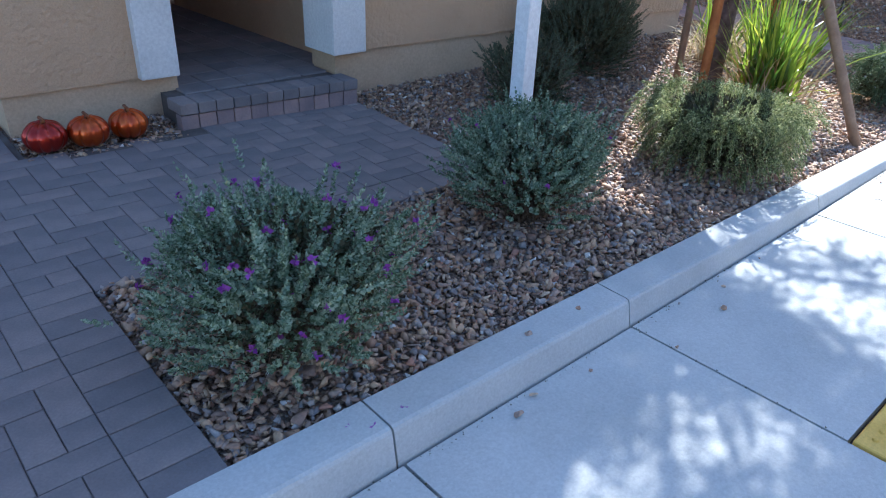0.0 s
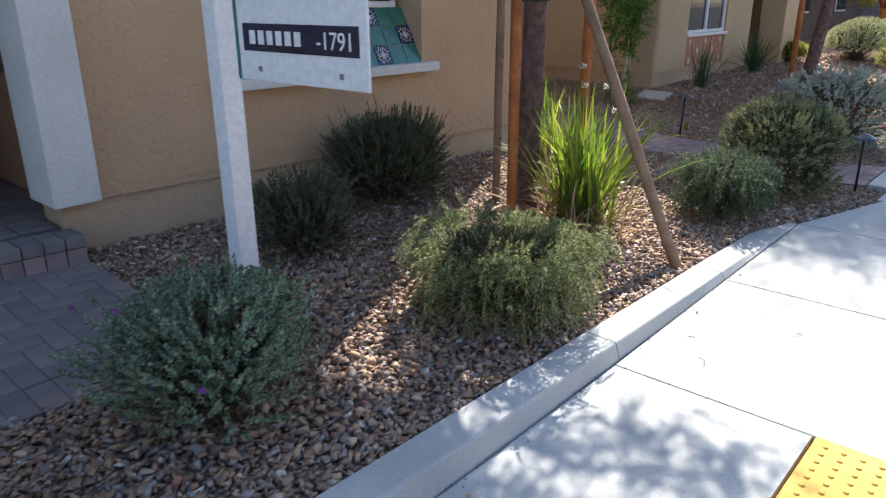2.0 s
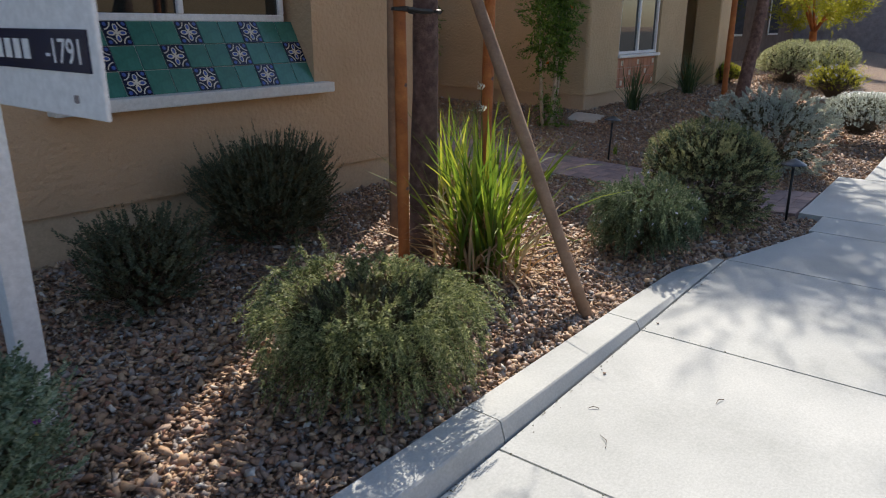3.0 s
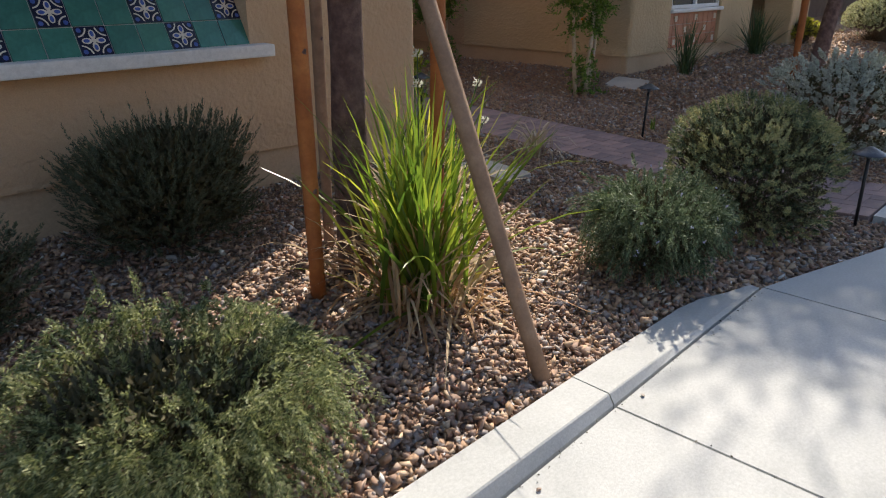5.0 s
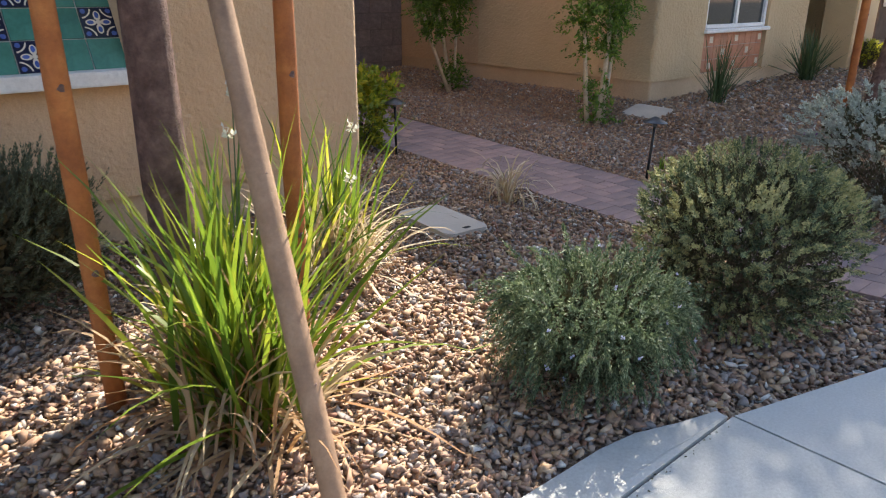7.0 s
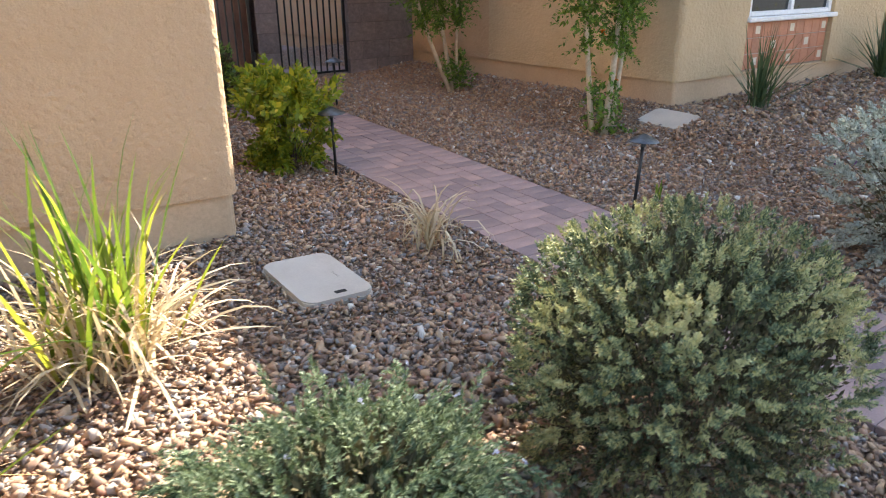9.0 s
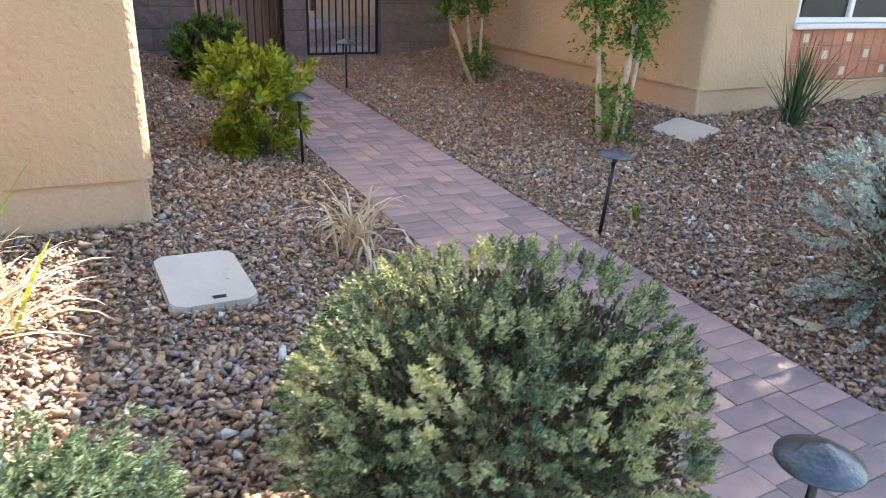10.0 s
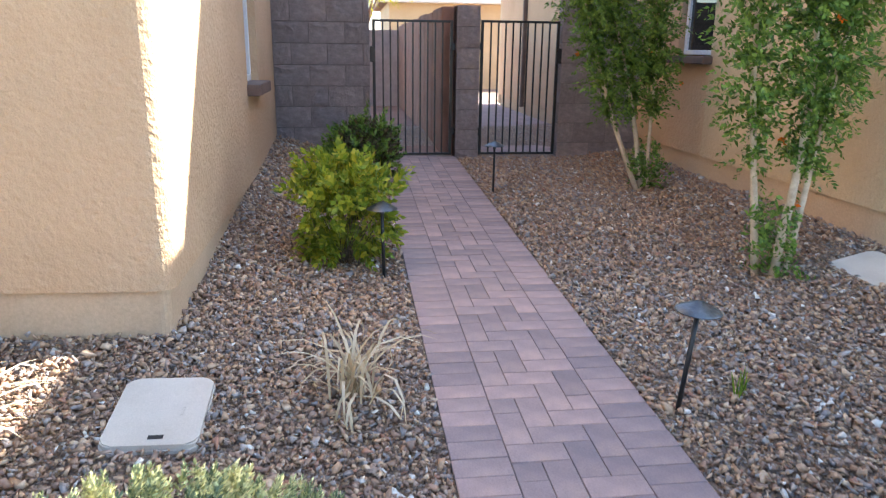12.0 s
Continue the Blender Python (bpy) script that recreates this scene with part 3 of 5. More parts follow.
def slab(x0, x1, y0, y1, drop=0.12):
    """One concrete slab that follows the fall of the street, with tooled, rounded edges; y1 may be a function of x."""
    inner = y1 if callable(y1) else lambda x: y1
    bm = bmesh.new()
    xs = np.linspace(x0, x1, 5)
    g = 0.006
    top, low = [], []
    for x in xs:
        z = float(walk_z(x))
        top.append([bm.verts.new((x, y, z)) for y in (y0, inner(x))])
        low.append([bm.verts.new((x, y, z - drop)) for y in (y0, inner(x))])
    for i in range(4):
        bm.faces.new((top[i][0], top[i + 1][0], top[i + 1][1], top[i][1]))
        bm.faces.new((low[i][0], low[i][1], low[i + 1][1], low[i + 1][0]))
        bm.faces.new((low[i][0], low[i + 1][0], top[i + 1][0], top[i][0]))
        bm.faces.new((low[i][1], top[i][1], top[i + 1][1], low[i + 1][1]))
    bm.faces.new((low[0][0], top[0][0], top[0][1], low[0][1]))
    bm.faces.new((low[4][0], low[4][1], top[4][1], top[4][0]))
    rim = [e for e in bm.edges if len(e.link_faces) == 2 and e.calc_face_angle() > 0.8 and e.verts[0].co.z > float(walk_z(e.verts[0].co.x)) - 0.01 and e.verts[1].co.z > float(walk_z(e.verts[1].co.x)) - 0.01]
    bmesh.ops.bevel(bm, geom=rim, offset=g, segments=2, profile=0.5, affect="EDGES")
    return bm


def pavement():
    ob = thing("pavement", (4, 0.5, -0.3), "pale grey concrete pavement slabs with dark tooled joints", "pavement", kind="structure")
    cuts = [-3.4, -1.6, -0.2, 1.05, 2.28, 4.09, 5.47, 6.92, 8.06, 8.6, 10.38, 12.4, 13.9, 15.4, 17.0, 19.0, 21.0, 24.0]
    for a, b in zip(cuts, cuts[1:]):
        inner = lambda x, a=a, b=b: float(walk_edge(min(max(x, a + 0.005), b - 0.005))) - 0.008
        cut = 0.4 if (a > 2.2 and b < 4.2) else -1.3
        part("slab", slab(a + 0.006, b - 0.006, cut, inner), CONCRETE, ob)
        if cut > 0:
            part("slab", slab(a + 0.006, b - 0.006, -1.3, -0.29), CONCRETE, ob)
    part("joint_bed", prism([(-3.4, -1.3), (24, -1.3), (24, 0.93), (8.06, 0.93), (6.92, 1.27), (-3.4, 1.28)], -0.5, -0.2), JOINT, ob)
    road = part_np("road", np.array([(-400, -60, -0.36), (400, -60, -0.36), (400, -1.45, -0.36), (-400, -1.45, -0.36)], float), np.array([[0, 1, 2, 3]]), ASPHALT)
    tagged(road, "dark grey asphalt street surface", "road", kind="structure")
    kerb = thing("street_kerb", (4, -1.38, -0.3), "grey concrete kerb between pavement and street", "kerb", kind="structure")
    part("kerb_stone", box(-60, 60, -1.46, -1.305, -0.5, -0.2, 0.015), CONCRETE, kerb)


def kerb_inner(x):
    """Bed side of the garden kerb: straight, then drawn in to nothing where the kerb ends."""
    return 1.492 - 0.16 * smooth(6.4, 6.95, x)


def bed_kerb():
    """Raised concrete edging with a sloped, rounded top that dies out into the slabs."""
    ob = thing("bed_kerb", (3, 1.37, -0.2), "pale concrete garden kerb with rounded top, stained and chalky", "kerb", kind="structure")
    cuts = [-3.4, -1.2, 1.03, 2.28, 4.15, 5.47, 6.9]
    for a, b in zip(cuts, cuts[1:]):
        bm = bmesh.new()
        xs = np.linspace(a + 0.004, b - 0.004, 9)
        rows = []
        for x in xs:
            w = float(walk_z(x))
            fade = float(1 - smooth(5.6, 6.85, x))
            t = float(bed_z(x, 1.48)) + 0.012
            t = w + 0.004 + (t - w) * (0.06 + 0.94 * fade)
            k_in = float(kerb_inner(x))
            wid = (k_in - 1.287) / 0.205
            prof = [(1.287 + off * wid, z) for off, z in ((0.0, w - 0.1), (0.002, w + 0.004), (0.024, t - 0.13 * (t - w)), (0.03, t - 0.045 * (t - w)), (0.042, t - 0.002), (0.19, t + 0.002), (0.2, t - 0.01), (0.205, w - 0.1))]
            rows.append([bm.verts.new((x, y, z)) for y, z in prof])
        for p, q in zip(rows, rows[1:]):
            for i in range(len(p) - 1):
                bm.faces.new((p[i], q[i], q[i + 1], p[i + 1]))
        bm.faces.new(rows[0])
        bm.faces.new(rows[-1][::-1])
        bmesh.ops.recalc_face_normals(bm, faces=bm.faces[:])
        part("kerb_stone", bm, CONCRETE, ob)
    return ob


def tactile_pad():
    z = -0.158
    ob = thing("tactile_paving", (3.17, 0.06, z), "yellow tactile warning panel with raised domes set in concrete", "tactile paving")
    part("panel", box(2.285, 4.085, -0.28, 0.385, z - 0.05, z + 0.006, 0.004), YELLOW, ob)
    dome = bmesh.new()
    bmesh.ops.create_cone(dome, cap_ends=True, segments=10, radius1=0.012, radius2=0.007, depth=0.006)
    me = bpy.data.meshes.new("dome")
    dome.to_mesh(me)
    dome.free()
    me.materials.append(YELLOW)
    for i in range(29):
        for j in range(10):
            o = new("dome", me)
            o.location = (2.345 + i * 0.06, -0.245 + j * 0.0645, z + 0.009)
            attach(o, ob)


ground()
pavement()
bed_kerb()
tactile_pad()


# ---- first house ----
def wall_panel(x0, x1, y0, y1, z0, z1, r=0.02):
    return box(x0, x1, y0, y1, z0, z1, r, segs=2)


def ledged(bm, level, lift=0.0):
    """Lay the edge at that level along the slightly falling ledge of the first house."""
    for v in bm.verts:
        if abs(v.co.z - level) < 0.001:
            v.co.z = 0.362 - 0.0187 * (v.co.x - 3.0) + lift
    return bm


H1 = thing("house_1", (5, 6, 0), "tan stucco two-storey house with white porch trim", "house", kind="structure")
part("wall_front", ledged(prism([(2.98, 4.2), (4.0, 4.2), (4.0, 4.5), (2.98, 4.5)], 0.345, 5.6), 0.345), STUCCO, H1)
part("wall_front", ledged(prism([(4.0, 4.2), (5.86, 4.2), (5.86, 4.5), (4.0, 4.5)], 0.325, 0.93), 0.325), STUCCO, H1)
part("wall_front", prism([(4.0, 4.2), (5.86, 4.2), (5.86, 4.5), (4.0, 4.5)], 2.6, 5.6), STUCCO, H1)


def corner_wall():
    """Right-hand end of the front with its rounded outer corner and the return along the side."""
    arc = [(7.33 - 0.09 + 0.09 * math.cos(a), 4.2 + 0.09 + 0.09 * math.sin(a)) for a in np.linspace(-math.pi / 2, 0, 7)]
    plan = [(5.86, 4.2), *arc, (7.33, 7.25), (7.05, 7.25), (7.05, 4.5), (5.86, 4.5)]
    part("wall_side", ledged(prism(plan, 0.3, 5.6), 0.3), STUCCO, H1)
    arc = [(7.3 - 0.05 + 0.05 * math.cos(a), 4.225 + 0.05 + 0.05 * math.sin(a)) for a in np.linspace(-math.pi / 2, 0, 5)]
    plan = [(2.79, 4.225), *arc, (7.3, 12.6), (7.0, 12.6), (7.0, 4.52), (2.79, 4.52)]
    part("plinth", ledged(prism(plan, -0.4, 0.34), 0.34, 0.012), PLINTH, H1)


corner_wall()
part("wall_side", box(7.05, 7.33, 7.25, 8.05, 0.281, 1.08), STUCCO, H1)
part("wall_side", box(7.05, 7.33, 7.25, 8.05, 2.3, 5.6), STUCCO, H1)
part("wall_side", box(7.05, 7.33, 8.05, 12.6, 0.281, 5.6), STUCCO, H1)


def porch():
    part("wall_left", prism([(0.72, 4.42), (1.5, 4.42), (1.5, 4.7), (1.0, 4.7), (1.0, 9.0), (0.72, 9.0)], 0.325, 5.6, 0.0), STUCCO, H1)
    part("plinth", prism([(0.745, 4.445), (1.74, 4.445), (1.74, 4.7), (1.02, 4.7), (1.02, 9.0), (0.745, 9.0)], -0.3, 0.335), PLINTH, H1)
    part("wall_above_porch", box(1.5, 2.98, 4.2, 4.6, 2.75, 5.6), STUCCO, H1)
    part("wall_porch", box(1.5, 1.7, 4.72, 7.6, 0.2, 2.75), STUCCO, H1)
    part("wall_porch", box(2.98, 3.2, 4.5, 7.6, 0.2, 2.75), STUCCO, H1)
    part("wall_porch", box(1.7, 2.98, 7.4, 7.6, 0.2, 2.75), STUCCO, H1)
    part("porch_ceiling", box(1.5, 2.98, 4.5, 7.6, 2.75, 2.9), STUCCO, H1)
    for x0, x1, y0, y1, z0 in ((1.49, 1.73, 4.355, 4.72, 0.325), (2.72, 2.99, 4.12, 4.5, 0.365)):
        part("pilaster", box(x0, x1, y0, y1, z0, 2.75, 0.012, segs=2), WHITE, H1, "white painted porch pilaster")
    part("wall_back", box(-4, 0.72, 8.8, 9.0, -0.2, 5.6), STUCCO, H1)
    # The porch's shade is painted into the door colour.
    part("door", box(1.85, 2.75, 7.33, 7.395, 0.25, 2.35, 0.01), SHADE_BLACK, H1, "front door in near-black that stands for porch shade")
    part("wall_inner", box(4.0, 5.9, 5.6, 5.7, 0.3, 2.8), DIM_ROOM, H1, "added room wall, coloured dark to stand for a dim interior")
    box_part = part("utility_box", box(2.93, 2.98, 5.2, 5.32, 1.05, 1.22, 0.01), BROWN_TRIM, H1, "small brown wall light box")
    part("wall_end", box(0.72, 7.33, 12.3, 12.6, -0.2, 5.6), STUCCO, H1)
    roof = bmesh.new()
    for p in ((0.3, 3.75, 5.6), (7.8, 3.75, 5.6), (7.8, 13.0, 5.6), (0.3, 13.0, 5.6), (4.0, 7.5, 7.0), (4.0, 9.2, 7.0)):
        roof.verts.new(p)
    roof.verts.ensure_lookup_table()
    q = roof.verts
    for f in ((0, 1, 4), (1, 2, 5, 4), (2, 3, 5), (3, 0, 4, 5), (3, 2, 1, 0)):
        roof.faces.new([q[i] for i in f])
    part("roof", roof, ROOFT, H1)


porch()


def tile_motif(parent, m, s):
    """One patterned tile: a pale four-petal figure with blue centre and dark ground, in thin glaze relief."""
    def flat(points, mat, z, name):
        bm = bmesh.new()
        low = [bm.verts.new(m @ Vector((x * s, y * s, 0.0))) for x, y in points]
        top = [bm.verts.new(m @ Vector((x * s, y * s, z))) for x, y in points]
        bm.faces.new(top)
        for i in range(len(points)):
            bm.faces.new((low[i], low[(i + 1) % len(points)], top[(i + 1) % len(points)], top[i]))
        return part(name, bm, mat, parent)
    flat([(-0.48, -0.48), (0.48, -0.48), (0.48, 0.48), (-0.48, 0.48)], NAVY, 0.004, "tile_ground")
    for k in range(4):
        c, q = math.cos(k * math.pi / 2), math.sin(k * math.pi / 2)
        turn = lambda pts: [(x * c - y * q, x * q + y * c) for x, y in pts]
        petal = [(0.05 + 0.16 * (1 - math.cos(a)) / 1.0, 0.1 * math.sin(a) * 1.0) for a in np.linspace(0, 2 * math.pi, 14)[:-1]]
        flat(turn(petal), CREAM, 0.0055, "petal")
        inner = [(0.13 + 0.1 * (1 - math.cos(a)), 0.06 * math.sin(a)) for a in np.linspace(0, 2 * math.pi, 10)[:-1]]
        flat(turn(inner), BLUEGLAZE, 0.0068, "petal_eye")
        arc = [(0.47 - 0.345 * math.cos(a), 0.47 - 0.345 * math.sin(a)) for a in np.linspace(0.12, math.pi / 2 - 0.12, 8)]
        arc += [(0.47 - 0.3 * math.cos(a), 0.47 - 0.3 * math.sin(a)) for a in np.linspace(math.pi / 2 - 0.12, 0.12, 8)]
        flat(turn(arc), CREAM, 0.005, "corner_arc")
        spot = [(0.36 + 0.08 * math.cos(a), 0.36 + 0.08 * math.sin(a)) for a in np.linspace(0, 2 * math.pi, 8)[:-1]]
        flat(turn(spot), BLUEGLAZE, 0.005, "corner_spot")
    flat([(0.07 * math.cos(a), 0.07 * math.sin(a)) for a in np.linspace(0, 2 * math.pi, 12)[:-1]], CREAM, 0.0075, "boss")


def front_window():
    """Window set back above a sloping bay of glazed tiles with a white stucco sill."""
    ob = thing("window_1", (4.95, 4.45, 1.45), "white vinyl slider window above sloped teal tiles", "window", kind="structure")
    y = 4.46
    part("window_frame", box(4.02, 5.8, y - 0.02, y + 0.04, 1.43, 1.48, 0.006), VINYL, ob)
    part("window_frame", box(4.02, 5.8, y - 0.02, y + 0.04, 2.55, 2.6, 0.006), VINYL, ob)
    for x in (4.02, 4.9, 5.755):
        part("window_frame", box(x, x + 0.045, y - 0.022, y + 0.038, 1.48, 2.55, 0.006), VINYL, ob)
    for a, b in ((4.065, 4.9), (4.945, 5.755)):
        part("pane", box(a, b, y + 0.005, y + 0.012, 1.48, 2.55), GLASS, ob)
    part("stucco_return", prism([(3.94, 4.2), (4.0, 4.2), (4.0, 4.6), (3.94, 4.6)], 0.9, 2.65), STUCCO, ob)
    part("window_sill", box(3.86, 5.97, 4.09, 4.24, 0.915, 0.99, 0.012, segs=2), WHITE, ob, "white stucco sill ledge")
    bed = bmesh.new()
    p = [(3.98, 4.205, 0.985), (5.865, 4.205, 0.985), (5.865, 4.445, 1.43), (3.98, 4.445, 1.43), (3.98, 4.5, 0.985), (5.865, 4.5, 0.985), (5.865, 4.5, 1.43), (3.98, 4.5, 1.43)]
    vs = [bed.verts.new(q) for q in p]
    for f in ((0, 1, 2, 3), (4, 7, 6, 5), (0, 4, 5, 1), (3, 2, 6, 7), (1, 5, 6, 2), (0, 3, 7, 4)):
        bed.faces.new([vs[i] for i in f])
    part("tile_bed", bed, GROUT, ob)
    up = Vector((0, 0.24, 0.445))
    s = up.length / 3
    u, n = up.normalized(), Vector((0, -0.445, 0.24)).normalized()
    me = bpy.data.meshes.new("tile")
    bm = box(-s / 2 + 0.003, s / 2 - 0.003, -s / 2 + 0.003, s / 2 - 0.003, -0.004, 0.005, 0.002)
    bm.to_mesh(me)
    bm.free()
    me.materials.append(TEAL)
    for r in range(3):
        for c in range(11):
            at = Vector((5.865 - s / 2 - c * s, 4.205, 0.985)) + u * s * (r + 0.5) + n * 0.002
            m = Matrix((( 1, u.x, n.x, at.x), (0, u.y, n.y, at.y), (0, u.z, n.z, at.z), (0, 0, 0, 1)))
            o = new("tile", me)
            o.matrix_world = m
            attach(o, ob)
            if c % 3 == (2, 0, 2)[r]:
                tile_motif(o, m @ Matrix.Translation((0, 0, 0.003)), s)


front_window()


def side_window():
    ob = thing("window_2", (7.33, 7.65, 1.3), "narrow white side window with brown sill block", "window", kind="structure")
    for a, b, c, d in ((7.25, 7.3, 1.13, 2.3), (8.0, 8.05, 1.13, 2.3), (7.3, 8.0, 1.13, 1.19), (7.3, 8.0, 2.24, 2.3)):
        part("window_frame", box(7.2, 7.26, a, b, c, d, 0.005), VINYL, ob)
    part("pane", box(7.215, 7.222, 7.3, 8.0, 1.19, 2.24), GLASS, ob)
    part("window_sill", box(7.2, 7.44, 7.2, 8.1, 1.03, 1.13, 0.012, segs=2), BROWN_TRIM, ob, "brown stucco sill block")


side_window()


# ---- second house ----
H2 = thing("house_2", (14, 8, 0.2), "yellow-tan stucco two-storey house with side window", "house", kind="structure")


def second_house():
    arc = [(11.83 + 0.06 - 0.06 * math.cos(a), 4.9 + 0.06 - 0.06 * math.sin(a)) for a in np.linspace(0, math.pi / 2, 7)]
    part("wall_front", prism([*arc, (12.88, 4.9), (12.88, 5.2), (12.1, 5.2), (12.1, 7.75), (11.83, 7.75)], 0.4, 4.56), STUCCO_PALE, H2)
    part("wall_front", box(12.88, 14.5, 4.9, 5.2, 0.4, 0.4 + 0.005), STUCCO_PALE, H2)
    part("wall_front", box(12.88, 14.5, 4.9, 5.2, 2.35, 4.56), STUCCO_PALE, H2)
    part("wall_front", box(14.5, 15.7, 4.9, 5.2, 0.4, 4.56), STUCCO_PALE, H2)
    part("wall_front", box(12.88, 14.5, 5.02, 5.2, 0.4, 0.93), STUCCO_PALE, H2)
    part("wall_side", box(11.83, 12.1, 7.75, 8.5, 0.4, 1.38), STUCCO, H2)
    part("wall_side", box(11.83, 12.1, 7.75, 8.5, 2.4, 4.56), STUCCO, H2)
    part("wall_side", box(11.83, 12.1, 8.5, 18, 0.4, 4.56), STUCCO, H2)
    part("downspout", box(11.75, 11.828, 15.5, 15.6, 0.3, 4.5, 0.01), BROWN_TRIM, H2, "brown downspout")
    arc = [(11.855 + 0.03 - 0.03 * math.cos(a), 4.925 + 0.03 - 0.03 * math.sin(a)) for a in np.linspace(0, math.pi / 2, 5)]
    part("plinth", prism([*arc, (15.7, 4.925), (15.7, 5.3), (12.2, 5.3), (12.2, 18), (11.855, 18)], -0.3, 0.415), PLINTH, H2)
    # porch beyond the window: deep recess and its outer pier
    part("wall_porch", box(15.5, 15.7, 5.2, 8.0, 0.2, 2.9), STUCCO_PALE, H2)
    part("wall_porch", box(15.7, 17.6, 7.8, 8.0, 0.2, 2.9), STUCCO_PALE, H2)
    part("porch_pier", box(16.75, 17.6, 4.6, 5.1, 0.2, 2.9, 0.02), STUCCO_PALE, H2)
    part("porch_ceiling", box(15.7, 17.6, 4.6, 8.0, 2.9, 3.05), STUCCO_PALE, H2)
    part("wall_front", box(15.7, 19.5, 4.6, 5.0, 3.05, 4.56), STUCCO_PALE, H2)
    part("wall_right", box(17.4, 17.6, 5.1, 18, 0.2, 4.56), STUCCO_PALE, H2)
    part("wall_back", box(11.83, 17.6, 18, 18.2, 0.2, 4.56), STUCCO_PALE, H2)
    part("wall_inner", box(12.6, 15.0, 6.2, 6.3, 0.3, 2.8), DIM_ROOM, H2, "added room wall, coloured dark to stand for a dim interior")
    # unseen roof, shaped to bound the first house's sun patch: low eave, steeper behind
    roof = bmesh.new()
    pts = ((11.45, 4.45, 4.56), (18.0, 4.45, 4.56), (18.0, 18.5, 4.56), (11.45, 18.5, 4.56), (11.45, 6.5, 4.58), (18.0, 6.5, 4.58), (11.5, 9.2, 8.2), (17.9, 9.2, 8.2), (11.5, 18.4, 8.2), (17.9, 18.4, 8.2))
    q = [roof.verts.new(p) for p in pts]
    for f in ((0, 1, 5, 4), (4, 5, 7, 6), (6, 7, 9, 8), (8, 9, 2, 3), (0, 4, 6, 8, 3), (1, 2, 9, 7, 5), (0, 3, 2, 1)):
        roof.faces.new([q[i] for i in f])
    bmesh.ops.recalc_face_normals(roof, faces=roof.faces[:])
    part("roof", roof, ROOFT, H2)
    part("eave_board", box(11.4, 18.05, 4.4, 4.5, 4.47, 4.58, 0.01), BROWN_TRIM, H2)


second_house()


def house2_windows():
    ob = thing("window_3", (13.7, 4.95, 0.95), "white slider window with terracotta and cream tile panel under it", "window", kind="structure")
    for a, b, c, d in ((12.9, 12.96, 0.95, 2.35), (14.42, 14.48, 0.95, 2.35), (13.66, 13.72, 1.0, 2.3), (12.96, 14.42, 0.95, 1.0), (12.96, 14.42, 2.3, 2.35)):
        part("window_frame", box(a, b, 4.93, 5.0, c, d, 0.006), VINYL, ob)
    for a, b in ((12.96, 13.66), (13.72, 14.42)):
        part("pane", box(a, b, 4.965, 4.972, 1.0, 2.3), GLASS, ob)
    part("window_sill", box(12.86, 14.52, 4.86, 4.93, 0.9, 0.95, 0.01), VINYL, ob)
    part("tile_bed", box(12.9, 14.48, 4.955, 5.02, 0.42, 0.9), GROUT, ob)
    s = 0.158
    for r in range(3):
        for c in range(10):
            x, z = 12.9 + c * s, 0.423 + r * s
            o = part("tile", box(x + 0.003, x + s - 0.003, 4.945, 4.96, z + 0.003, z + s - 0.003, 0.003), TERRA, ob)
            if (c + r * 2) % 4 == 1:
                part("inset_tile", box(x + 0.04, x + 0.118, 4.941, 4.944, z + 0.04, z + 0.118), CREAM, o, "small cream tile with blue flower")
    ob = thing("window_4", (11.83, 8.1, 1.4), "narrow white side window with brown sill", "window", kind="structure")
    for a, b, c, d in ((7.78, 7.83, 1.42, 2.4), (8.42, 8.47, 1.42, 2.4), (7.83, 8.42, 1.42, 1.47), (7.83, 8.42, 2.35, 2.4)):
        part("window_frame", box(11.88, 11.95, a, b, c, d, 0.005), VINYL, ob)
    part("pane", box(11.91, 11.917, 7.83, 8.42, 1.47, 2.35), GLASS, ob)
    part("window_sill", box(11.72, 11.95, 7.7, 8.55, 1.33, 1.41, 0.01), BROWN_TRIM, ob, "brown stucco sill")


house2_windows()


